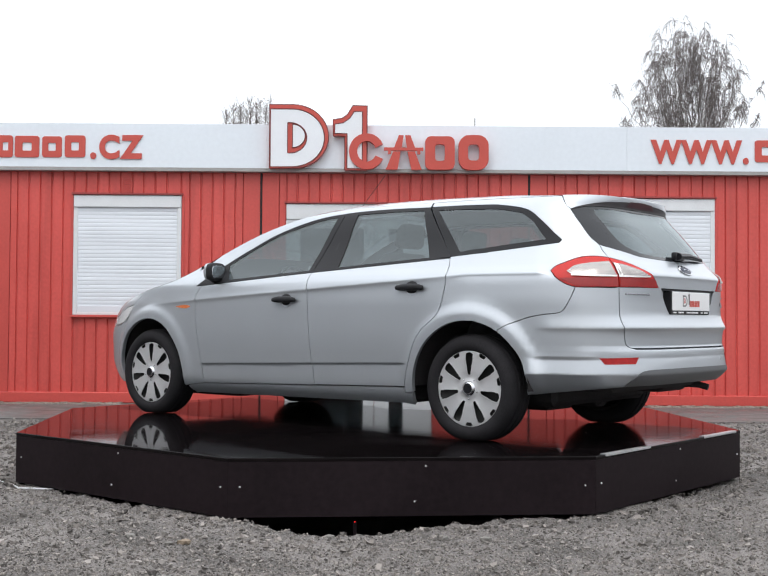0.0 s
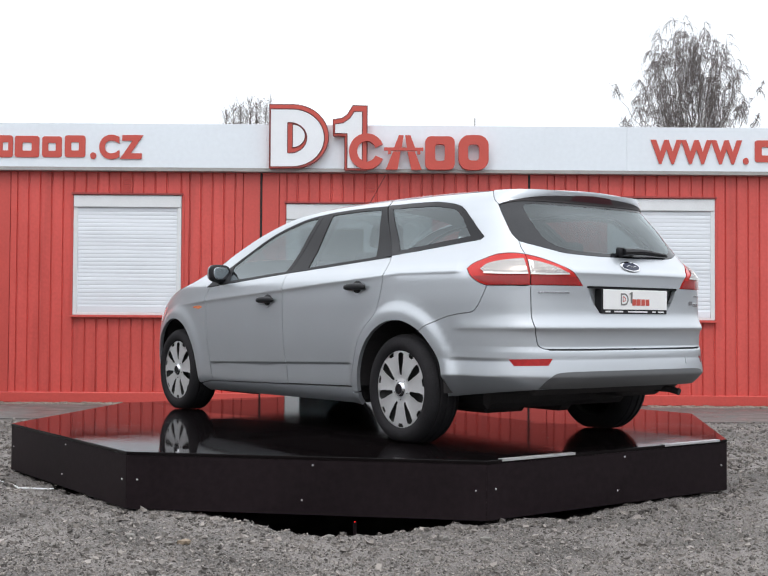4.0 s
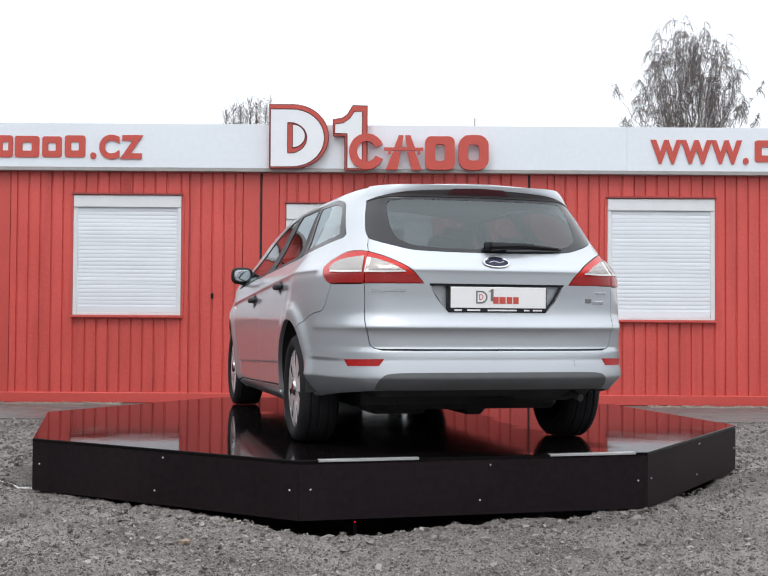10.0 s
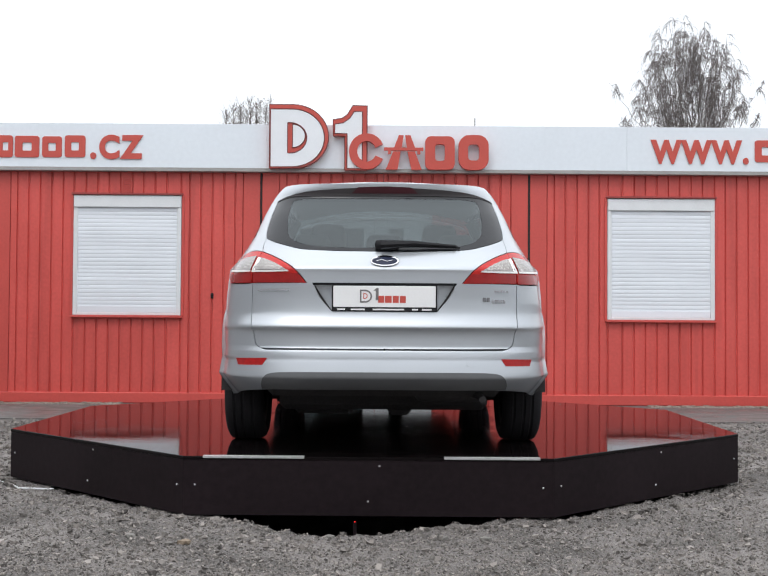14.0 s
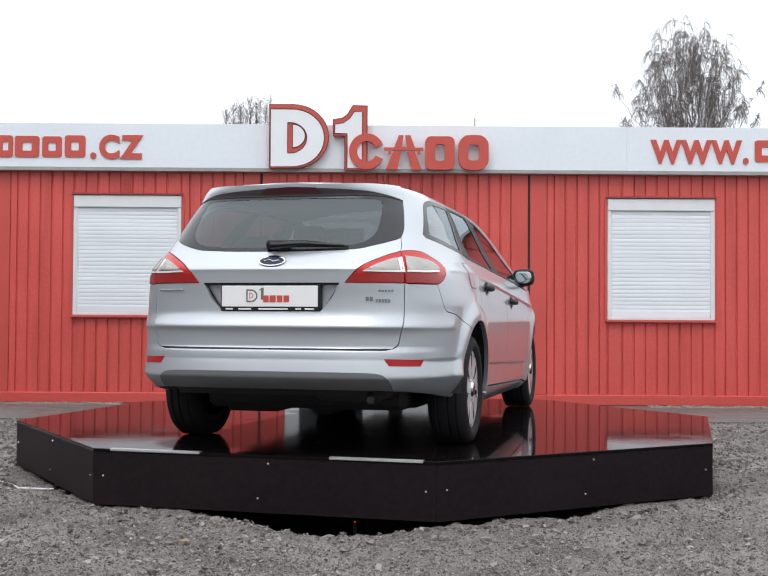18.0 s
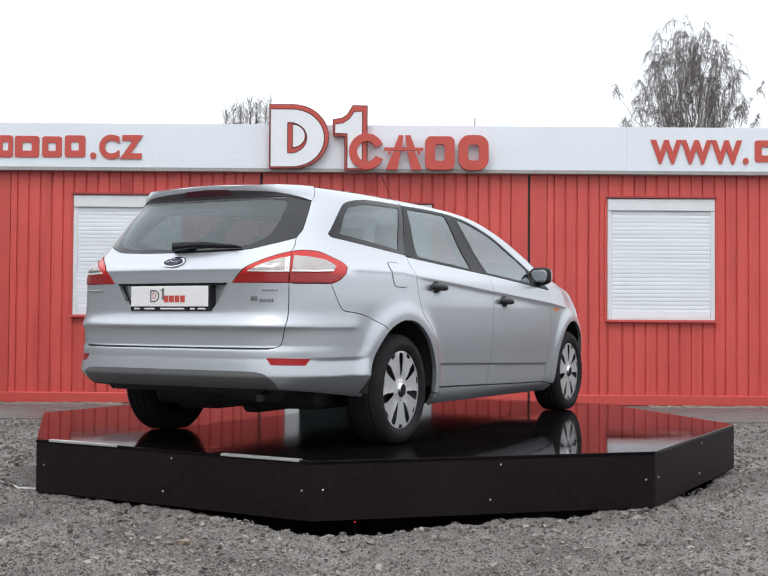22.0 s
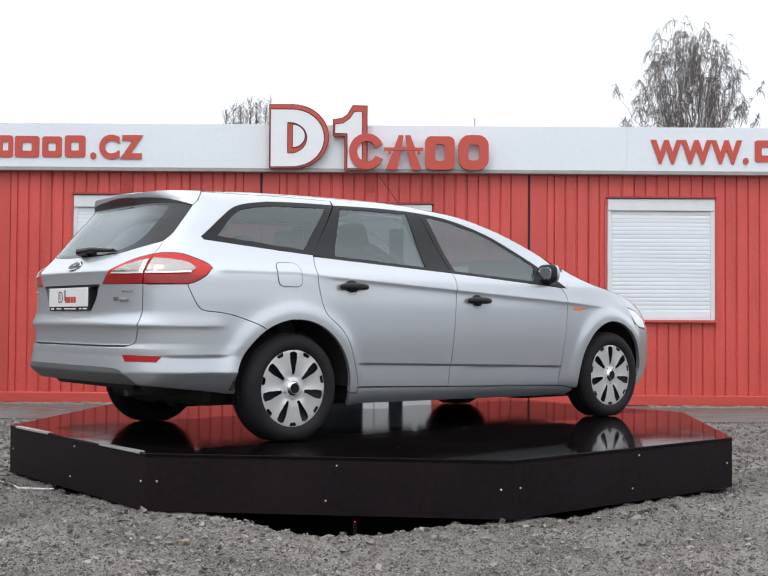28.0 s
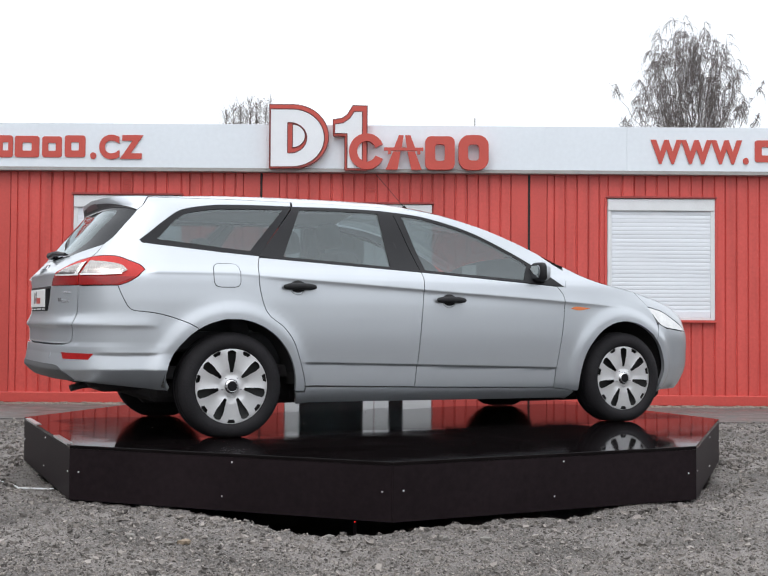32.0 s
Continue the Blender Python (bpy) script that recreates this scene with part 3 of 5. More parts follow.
CROWN = curve((-.6, -.3, .1, .6, 1.1, 1.4, 1.7, 2.0, 2.4, 2.75, 3.1, 3.5, 3.8), (.012, .040, .060, .07, .072, .075, .08, .085, .08, .055, .05, .035, .01))
YA, YB, FP = 0.0, 2.2, 3.0
ANGLE = np.linspace(0, math.pi / 2, 400)


def arc(w, d, n):
    x, y = w * np.sin(ANGLE) ** (2 / n), d * np.cos(ANGLE) ** (2 / n)
    return np.r_[0, np.cumsum(np.hypot(np.diff(x), np.diff(y)))]


LR, LF = arc(.9, .96, POWER), arc(.9, 1.6, FP)
S0, S1 = YA - float(LR[-1]), YB + float(LF[-1])


def ease(t):
    t = min(max(t, 0.0), 1.0)
    return t * t * (3 - 2 * t)


def shell(s, z, tail=None):
    """The right half of the body without its relief: s runs round it from the middle of the tail to the middle of the nose."""
    w = WIDTH(z)
    if s < YA:
        p = float(np.interp(s - S0, LR, ANGLE))
        y = YA - (YA - (tail or TAIL)(z)) * math.cos(p) ** (2 / POWER)
        return Vector((w * (1 + 0.08 * y) * math.sin(p) ** (2 / POWER), y, z))
    if s > YB:
        p = float(np.interp(S1 - s, LF, ANGLE))
        return Vector((w * math.sin(p) ** (2 / FP), YB + (NOSE(z) - YB) * math.cos(p) ** (2 / FP), z))
    return Vector((w, s, z))


def relief(s, z):
    """Flared arches, the shoulder line, the ridges of tail and bumper and the flared lower edge of the doors."""
    d = 0.0
    for y0 in (0.0, 2.85):
        r = math.hypot(s - y0, z - 0.305)
        if r < 0.56:
            inner = 1 - 0.35 * ease((s - 0.0) / 0.25) if y0 == 0 else 1 - 0.25 * ease((2.85 - s) / 0.25)
            d += inner * (0.006 * (1 - ease((r - 0.44) / 0.115)) + 0.017 * (1 - ease((r - 0.425) / 0.085))) * ease((z - 0.12) / 0.1)
    line = 0.963 - 0.058 * max(0.0, s)
    if -0.50 < s < 2.9:
        fade = min(1.0, (s + 0.50) / 0.06, (2.9 - s) / 0.5)
        d += fade * 0.011 * (math.exp(-(z - line) / 0.07) if z > line else math.exp(-(line - z) / 0.011))
    low = 0.440 - 0.030 * (s - 0.49)
    if 0.40 < s < 2.35 and z < low:
        d -= 0.010 * min(1.0, (low - z) / 0.009) * max(0.0, 1 - (low - z) / 0.16) * min(1.0, max(0.0, (s - 0.44) / 0.05), max(0.0, (2.29 - s) / 0.05))
    if s < -0.30:
        ridge = 0.656
        tall = 0.007 * ease((-0.42 - s) / 0.12) + 0.011 * ease((-0.72 - s) / 0.3)
        d += tall * (math.exp(-((z - ridge) / 0.052) ** 2) if z > ridge else math.exp(-(ridge - z) / 0.009))
        fade, top, mid = ease((-0.32 - s) / 0.10), 0.497, 0.408
        if mid <= z < top:
            d += fade * 0.022 * (top - z) / (top - mid)
        elif z < mid:
            d += fade * (0.022 - 0.60 * (mid - z))
        else:
            # a small overhang above the bumper's shelf, out to the wheel arch
            d += 0.006 * ease((-0.40 - s) / 0.08) * (1 - ease((-0.70 - s) / 0.12)) * math.exp(-(z - top) / 0.04)
    return d


def skin(s, z, lift=0.0):
    """A point of the body with its relief, and the way out of it."""
    e = 0.004
    a = (shell(min(s + e, S1), z, TAIL_FLOW) - shell(max(s - e, S0), z, TAIL_FLOW)).normalized()
    b = (shell(s, z + e, TAIL_FLOW) - shell(s, z - e, TAIL_FLOW)).normalized()
    n = a.cross(b) * -1
    if n.length < 1e-6:
        n = Vector((0, -1 if s < 1 else 1, 0))
    n.normalize()
    if n.dot(shell(s, z) - Vector((0, 1.3, z))) < 0:
        n = -n
    return shell(s, z) + n * (relief(s, z) + lift), n


def skin_normal(s, z):
    e = 0.006
    p1, p0 = skin(min(s + e, S1 - 0.001), z)[0], skin(max(s - e, S0 + 0.001), z)[0]
    q1, q0 = skin(s, z + e)[0], skin(s, z - e)[0]
    n = (p1 - p0).cross(q1 - q0)
    ref = skin(s, z)[1]
    if n.length < 1e-9:
        return ref
    n.normalize()
    return n if n.dot(ref) > 0 else -n


def run(*pts, n=6):
    """A smooth line through some points of the shell's chart."""
    pts = [Vector(p) for p in pts]
    if len(pts) < 3:
        return pts
    out = []
    for i in range(len(pts) - 1):
        p0 = pts[i - 1] if i else pts[0] * 2 - pts[1]
        p1, p2 = pts[i], pts[i + 1]
        p3 = pts[i + 2] if i + 2 < len(pts) else p2 * 2 - p1
        for k in range(n):
            t = k / n
            out.append(0.5 * (2 * p1 + (p2 - p0) * t + (2 * p0 - 5 * p1 + 4 * p2 - p3) * t * t + (3 * p1 - p0 - 3 * p2 + p3) * t ** 3))
    return out + [pts[-1]]


def arch(y0, z0, r, a0, a1, n=22):
    """Part of a wheel arch, from angle a0 to a1 in degrees (0: forwards, 90: up)."""
    return [Vector((y0 + r * math.cos(radians(a0 + (a1 - a0) * k / n)), z0 + r * math.sin(radians(a0 + (a1 - a0) * k / n)))) for k in range(n + 1)]


def outline(*runs):
    pts = []
    for r in runs:
        for p in r:
            p = Vector((p[0], p[1]))
            if not pts or (p - pts[-1]).length > 0.002:
                pts.append(p)
    if (pts[0] - pts[-1]).length < 0.002:
        pts.pop()
    return pts


def inset(pts, gap):
    """Draw an outline in by half a joint, but not at the middle of tail or nose."""
    area = sum(a.x * b.y - b.x * a.y for a, b in zip(pts, pts[1:] + pts[:1]))
    sign = 1 if area > 0 else -1
    out = []
    for i, p in enumerate(pts):
        a, b = (p - pts[i - 1]).normalized(), (pts[(i + 1) % len(pts)] - p).normalized()
        n = Vector((-a.y - b.y, a.x + b.x)) * sign
        q = p + n.normalized() * gap if n.length > 0.2 else p.copy()
        if p.x <= S0 + 0.0015:
            q.x = S0
        if p.x >= S1 - 0.0015:
            q.x = S1
        out.append(q)
    return out


def sheet(pts, lift, thick, gap, step, step_z, rim):
    """Vertices, normals and faces of one bent sheet on the right half."""
    pts = inset(pts, gap) if gap else [p.copy() for p in pts]
    bm = bmesh.new()
    face = bm.faces.new([bm.verts.new((p.x, p.y, 0)) for p in pts])
    face.normal_update()
    bmesh.ops.triangulate(bm, faces=[face], ngon_method="EAR_CLIP")
    s_lo, s_hi = min(p.x for p in pts), max(p.x for p in pts)
    z_lo, z_hi = min(p.y for p in pts), max(p.y for p in pts)
    for lo, hi, no, gap_ in ((s_lo, s_hi, (1, 0, 0), step), (z_lo, z_hi, (0, 1, 0), step_z)):
        k = math.floor(lo / gap_) + 1
        while k * gap_ < hi:
            co = (k * gap_, 0, 0) if no[0] else (0, k * gap_, 0)
            bmesh.ops.bisect_plane(bm, geom=bm.verts[:] + bm.edges[:] + bm.faces[:], plane_co=co, plane_no=no, dist=1e-5)
            k += 1
    # rows along the lines where the sheet is creased
    if step < 0.04:
        for s_at, z_at, slope, offs in ((0.0, 0.963, -0.058, (0.05, 0.03, 0.012, 0.004, 0.0, -0.004, -0.010, -0.016, -0.026)), (0.49, 0.440, -0.030, (0.006, 0.001, -0.002, -0.006, -0.010, -0.06)), (-1, 0.656, 0.0, (0.05, 0.03, 0.012, 0.004, 0.0, -0.004, -0.012, -0.03)), (-1, 0.497, 0.0, (0.012, 0.003, 0.0, -0.004, -0.045)), (-1, 0.955, 0.0, (0.01, 0.003, 0.0, -0.003, -0.008)), (-1, 0.408, 0.0, (0.004, -0.004)), (-1, 0.55, 0.0, (0.018, -0.018)), (-1, 1.373, 0.0, (0.0, 0.008))):
            for off in offs:
                bmesh.ops.bisect_plane(bm, geom=bm.verts[:] + bm.edges[:] + bm.faces[:], plane_co=(s_at, z_at + off, 0), plane_no=(-slope, 1, 0), dist=1e-5)
    bm.verts.index_update()
    flat = [(v.co.x, v.co.y) for v in bm.verts]
    faces = [[v.index for v in f.verts] for f in bm.faces]
    border = [(e.verts[0].index, e.verts[1].index, [v.index for v in e.link_faces[0].verts]) for e in bm.edges if e.is_boundary]
    bm.free()
    verts, normals = [], []
    for s, z in flat:
        p, _ = skin(s, z, lift)
        verts.append(p), normals.append(skin_normal(s, z))
    # faces look outwards
    fixed = []
    for f in faces:
        a, b, c = (verts[i] for i in f[:3])
        if (b - a).cross(c - a).dot(normals[f[0]]) < 0:
            f = f[::-1]
        fixed.append(f)
    count = len(verts)
    if rim and thick:
        ids = {}
        for a, b, fv in border:
            if (flat[a][0] < S0 + 0.0005 and flat[b][0] < S0 + 0.0005) or (flat[a][0] > S1 - 0.0005 and flat[b][0] > S1 - 0.0005):
                continue
            quad = []
            for i in (a, b):
                for deep in (0, 1):
                    if (i, deep) not in ids:
                        ids[i, deep] = len(verts)
                        verts.append(verts[i] - normals[i] * thick * deep)
                        normals.append(None)
                quad.append((ids[i, 0], ids[i, 1]))
            (p, p2), (q, q2) = quad
            k = [i for i in fv if i not in (a, b)][0]
            side_n = (verts[q] - verts[p]).cross(verts[p2] - verts[p])
            inward = verts[k] - verts[p]
            fixed.append([p, q, q2, p2] if side_n.dot(inward) < 0 else [q, p, p2, q2])
    return verts, normals, fixed


SHEETS = {}


def panel(name, pts, material, parent, side=1, lift=0.0, thick=0.025, gap=0.0024, step=0.05, label="", rim=True):
    """A sheet of the body inside an outline of the chart, bent to the shell, with turned-in edges. side: 1 right, -1 left, 0 both in one mesh."""
    key = (name, lift, thick, gap, tuple(round(v, 4) for p in pts for v in p))
    if key not in SHEETS:
        SHEETS[key] = sheet(pts, lift, thick, gap, 0.030 if material is SILVER else step, 0.020 if material is SILVER else step, rim)
    verts, normals, fixed = (list(v) for v in SHEETS[key])
    if side <= 0:
        mirrored = [Vector((-v.x, v.y, v.z)) for v in verts]
        mn = [None if n is None else Vector((-n.x, n.y, n.z)) for n in normals]
        mf = [f[::-1] for f in fixed]
        if side < 0:
            verts, normals, fixed = mirrored, mn, mf
        else:
            base = len(verts)
            verts, normals = verts + mirrored, normals + mn
            fixed = fixed + [[i + base for i in f] for f in mf]
    me = bpy.data.meshes.new(name)
    me.from_pydata(verts, [], fixed)
    me.materials.append(material)
    me.polygons.foreach_set("use_smooth", [all(normals[i] is not None for i in p.vertices) for p in me.polygons])
    me.update()
    vn = [(normals[i] if normals[i] is not None else Vector((0, 0, 0))) for i in range(len(verts))]
    me.normals_split_custom_set_from_vertices(vn)
    ob = new(name, me)
    ob.parent = parent
    if label:
        tagged(ob, label)
    return ob


def cap(name, y0, y1, material, parent, rows=30, cols=14, lift=0.0, s0=None, s1=None, label=""):
    """Roof, windscreen or bonnet: the sheet between the upper edges of both sides."""
    verts = []
    sa, sb = (s0 if s0 is not None else y0), (s1 if s1 is not None else y1)
    for i in range(rows + 1):
        s = sa + (sb - sa) * i / rows
        if s > YB:
            z = 0.9
            for _ in range(6):
                z = EDGE(shell(s, z).y)
        else:
            z = EDGE(s)
        e, _ = skin(s, z, lift)
        for j in range(-cols, cols + 1):
            t = abs(j) / cols
            x = e.x * t * (1 if j >= 0 else -1)
            verts.append((x, e.y, e.z + (CROWN(e.y) + 0.0) * (1 - t ** 2.4)))
    w = 2 * cols + 1
    faces = [(i * w + j, i * w + j + 1, (i + 1) * w + j + 1, (i + 1) * w + j) for i in range(rows) for j in range(w - 1)]
    ob = link(name, verts, faces, material, parent, smooth=True)
    if label:
        tagged(ob, label)
    return ob


CAR_X, CAR_Y, CAR_TURN = 0.129, -1.370, 3.5
CAR = empty("estate_car", pose(CAR_X, CAR_Y, 0, 0, 0, CAR_TURN), "silver five-door estate car with black door handles, dry", "car")
L2 = lambda *p: [Vector(q) for q in p]

# lines of the body that several panels share
DOOR_R = run((.187, 1.070), (.165, .998), (.161, .909), (.184, .793), (.221, .720), (.307, .654), (.369, .575), (.410, .472), (.449, .34), (.455, .30))
DOOR_M = run((1.262, 1.003), (1.266, .96), (1.260, .898), (1.242, .712), (1.222, .495), (1.205, .30), (1.204, .278))
DOOR_F = run((2.290, .930), (2.325, .895), (2.343, .855), (2.330, .750), (2.301, .586), (2.269, .389), (2.259, .25))
BELT_R, BELT_F = L2((.187, 1.070), (1.262, 1.003)), L2((1.262, 1.003), (2.290, .930))
SEAM_UP = run((-.843, 1.130), (-.800, 1.18), (-.772, 1.26), (-.746, 1.343), (-.700, 1.378), (-.632, 1.4285))
LAMP_TOP = run((-.872, 1.055), (-.80, 1.062), (-.705, 1.057), (-.61, 1.029), (-.55, 1.008), (-.512, .980))
LAMP_LOW = run((-.512, .980), (-.541, .946), (-.60, .908), (-.66, .887))
BUMP_LINE = run((-.66, .887), (-.64, .83), (-.61, .772), (-.575, .746), (-.48, .735), (-.39, .717), (-.28, .680), (-.215, .648))
GLASS_LOW = run((S0, 1.054), (-1.45, 1.055), (-1.30, 1.058), (-1.14, 1.066), (-1.03, 1.086), (-.92, 1.110), (-.843, 1.130))
GATE_LAMP = run((-.872, 1.055), (-.95, 1.036), (-1.03, 1.010), (-1.11, .977), (-1.17, .938), (-1.222, .887))
GATE_SIDE = run((-.898, .887), (-.906, .81), (-.911, .715), (-.919, .667), (-.931, .605), (-.940, .572), (-.968, .553))
WIN_TOP = run((.47, 1.405), (.75, 1.411), (1.0, 1.409), (1.162, 1.401), (1.40, 1.374), (1.70, 1.292), (1.97, 1.168), (2.15, 1.062), (2.27, .987), (2.37, .928))
QWIN_TOP = run((-.61, 1.160), (-.56, 1.207), (-.50, 1.268), (-.415, 1.332), (-.305, 1.363), (-.075, 1.388), (.165, 1.400), (.45, 1.405))
QWIN = outline(run((.190, 1.078), (-.298, 1.118), (-.585, 1.144)), QWIN_TOP)
REV = lambda r: list(reversed(r))
edge_line = lambda a, b, n=16, d=0.0: [Vector((a + (b - a) * k / n, EDGE(a + (b - a) * k / n) - d)) for k in range(n + 1)]


def fender_top(a, b, n=14):
    out = []
    for k in range(n + 1):
        s = a + (b - a) * k / n
        z = 0.95
        for _ in range(8):
            z = EDGE(shell(s, z).y)
        out.append(Vector((s, z)))
    return out


def body_sides():
    for side, flank in ((1, "right"), (-1, "left")):
        quarter = outline(L2((.455, 1.405), (.47, 1.437)), edge_line(.47, -.632), REV(SEAM_UP), L2((-.852, 1.09), (-.872, 1.055)), LAMP_TOP, LAMP_LOW, BUMP_LINE,
                          arch(0, .305, .392, 122, -4), L2((.391, .272), (.453, .270)), REV(DOOR_R), QWIN)
        panel("quarter_panel", quarter, SILVER, CAR, side)
        rear = outline(BELT_R, DOOR_M, L2((.455, .30)), REV(DOOR_R))
        d = panel("rear_door", rear, SILVER, CAR, side)
        front = outline(BELT_F, DOOR_F, L2((1.204, .278)), REV(DOOR_M))
        d2 = panel("front_door", front, SILVER, CAR, side)
        panel("sill", outline(L2((.396, .264), (.457, .264), (.459, .294), (1.204, .274), (2.255, .246), (2.43, .232), (2.40, .175), (.412, .195))), SILVER, CAR, side)
        fender = outline(DOOR_F, L2((2.445, .235)), arch(2.85, .305, .392, 190, 42), L2((3.17, .62), (3.20, .66), (3.19, .735)), fender_top(3.16, 2.45), L2((2.385, .930)))
        panel("fender", fender, SILVER, CAR, side)
        panel("headlight", outline(run((3.193, .735), (3.23, .69), (3.31, .656), (3.48, .640), (3.66, .628)), run((3.66, .628), (3.56, .672), (3.45, .712), (3.32, .772), (3.172, .800))), HEADLIGHT, CAR, side, label="clear headlight")
        # roof side and window surrounds
        panel("roof_rail", outline(edge_line(.475, 2.44, 30), L2((2.385, .932)), REV(WIN_TOP)), SILVER, CAR, side, gap=0.0008)
        top_glass = run((.50, 1.384), (.75, 1.389), (1.05, 1.386), (1.216, 1.377), (1.396, 1.353), (1.702, 1.270), (1.968, 1.144), (2.115, 1.053))
        panel("window_trim", outline(WIN_TOP, L2((2.37, .926), (2.10, .944)), REV(top_glass), L2((.47, 1.39))), PLASTIC, CAR, side, 0.0, gap=0.0005, label="black window surround")
        panel("belt_trim", outline(L2((.19, 1.068), (1.262, 1.004), (2.30, .931), (2.10, .962), (1.27, 1.018), (.34, 1.078))), PLASTIC, CAR, side, 0.002, gap=0, label="black belt strip")
        panel("rear_pillar", outline(L2((.185, 1.074), (.47, 1.403), (.508, 1.386), (.345, 1.074))), PLASTIC, CAR, side, 0.001, gap=0.001)
        panel("door_pillar", outline(L2((1.050, 1.389), (1.160, 1.384), (1.258, 1.01), (1.055, 1.022))), PLASTIC, CAR, side, 0.001, gap=0.001)
        panel("door_pillar", outline(L2((1.164, 1.384), (1.216, 1.379), (1.300, 1.008), (1.262, 1.010))), PLASTIC, CAR, side, 0.001, gap=0.001)
        qi_low, qi_top = run((.135, 1.108), (-.2, 1.140), (-.50, 1.166)), run((-.50, 1.166), (-.470, 1.20), (-.42, 1.268), (-.355, 1.315), (-.285, 1.338), (-.07, 1.362), (.15, 1.373), (.395, 1.380))
        inner_q = outline(qi_low, qi_top)
        panel("quarter_trim", outline(QWIN, L2((.458, 1.404), (.395, 1.380)), REV(qi_top), REV(qi_low), L2((.190, 1.080))), GLOSS_BLACK, CAR, side, 0.0, gap=0.0004, label="gloss black window edge")
        panel("quarter_front_trim", outline(L2((.192, 1.080), (.135, 1.108), (.395, 1.380), (.460, 1.403))), GLOSS_BLACK, CAR, side, 0.0006, gap=0.0002)
        for name, pts in (("quarter_window", inner_q), ("rear_window", outline(L2((.345, 1.074), (.508, 1.386)), run((.52, 1.384), (.75, 1.389), (1.05, 1.386)), L2((1.054, 1.026)))),
                          ("front_window", outline(L2((1.30, 1.012), (1.216, 1.377)), run((1.216, 1.377), (1.396, 1.353), (1.702, 1.270), (1.968, 1.144), (2.085, 1.072)), L2((2.02, .964))))):
            w = panel(name, pts, GLASS_SIDE, CAR, side, -0.003, 0.0, -0.003, rim=False, label="lightly tinted window glass")
            w.visible_shadow = False
        panel("mirror_sail", outline(L2((2.02, .962), (2.088, 1.074), (2.115, 1.055), (2.26, .985), (2.36, .928))), PLASTIC, CAR, side, 0.001, gap=0)
        # tail lamp on the quarter panel
        lamp = panel("tail_lamp", outline(LAMP_TOP, LAMP_LOW, L2((-.896, .887))), LAMP_RED, CAR, side, 0.002, label="red tail lamp with a clear inner lens")
        panel("clear_lens", outline(run((-.874, .951), (-.75, .951), (-.632, .956)), run((-.605, .972), (-.658, 1.003), (-.75, 1.019), (-.858, 1.027))), LAMP_CLEAR, lamp, side, 0.010, 0.006, 0, label="clear ribbed lens")
        panel("lower_lens", outline(L2((-.893, .893), (-.672, .893), (-.60, .922), (-.566, .938), (-.882, .936))), LAMP_DARK, lamp, side, 0.006, 0.004, 0)
        panel("lens_rim", outline(L2((-.876, .944), (-.75, .944), (-.632, .949), (-.632, .957), (-.75, .952), (-.875, .952))), LAMP_RIM, lamp, side, 0.0115, 0.004, 0, label="bright lens rim")
        panel("side_repeater", outline(run((2.39, .784), (2.44, .797), (2.56, .788)), run((2.56, .785), (2.46, .772), (2.39, .784))), AMBER, CAR, side, 0.002, 0.004, 0, label="amber side indicator")
        # handles
        for y, z, tag in ((.412, .892, "rear"), (1.447, .825, "front")):
            p, n = skin(y, z)
            bm = bmesh.new()
            bmesh.ops.create_uvsphere(bm, u_segments=20, v_segments=10, radius=1)
            bmesh.ops.scale(bm, vec=(0.024, 0.112, 0.021), verts=bm.verts)
            for v in bm.verts:
                v.co.y = 0.108 * math.copysign((abs(v.co.y) / 0.112) ** 0.6, v.co.y)
                v.co.z = 0.021 * math.copysign((abs(v.co.z) / 0.021) ** 0.75, v.co.z) + 0.004 * math.cos(v.co.y * 14)
            bmesh.ops.translate(bm, vec=p + n * 0.020, verts=bm.verts)
            cup = bmesh.ops.create_uvsphere(bm, u_segments=18, v_segments=8, radius=1)["verts"]
            bmesh.ops.scale(bm, vec=(0.010, 0.052, 0.038), verts=cup)
            bmesh.ops.translate(bm, vec=p + n * 0.001 + Vector((0, -0.008, 0.004)), verts=cup)
            if side < 0:
                for v in bm.verts:
                    v.co.x *= -1
            edge = [p + Vector((.002, -.008 + .046 * math.cos(math.pi * k / 12), -.044 * math.sin(math.pi * k / 12))) for k in range(13)]
            edge = [Vector((side * q.x, q.y, q.z)) for q in edge]
            part("handle_cup", tube(bmesh.new(), edge, .0045, 6), SILVER, d if tag == "rear" else d2, "silver lip of the handle recess", True)
            part("door_handle", bm, PLASTIC, d if tag == "rear" else d2, "black plastic door handle", True)
        mirror(side)
    # the fuel flap is on the right flank only
    flap = [Vector((-.034 + .078 * math.copysign(abs(math.cos(k)) ** .45, math.cos(k)), .954 + .067 * math.copysign(abs(math.sin(k)) ** .45, math.sin(k)))) for k in [2 * math.pi * j / 40 for j in range(40)]]
    panel("fuel_flap_joint", flap, SEAM, CAR, 1, 0.0014, 0, -0.0040, step=0.012, rim=False)
    panel("fuel_flap", flap, SILVER, CAR, 1, 0.0030, 0.001, 0, label="silver fuel flap")


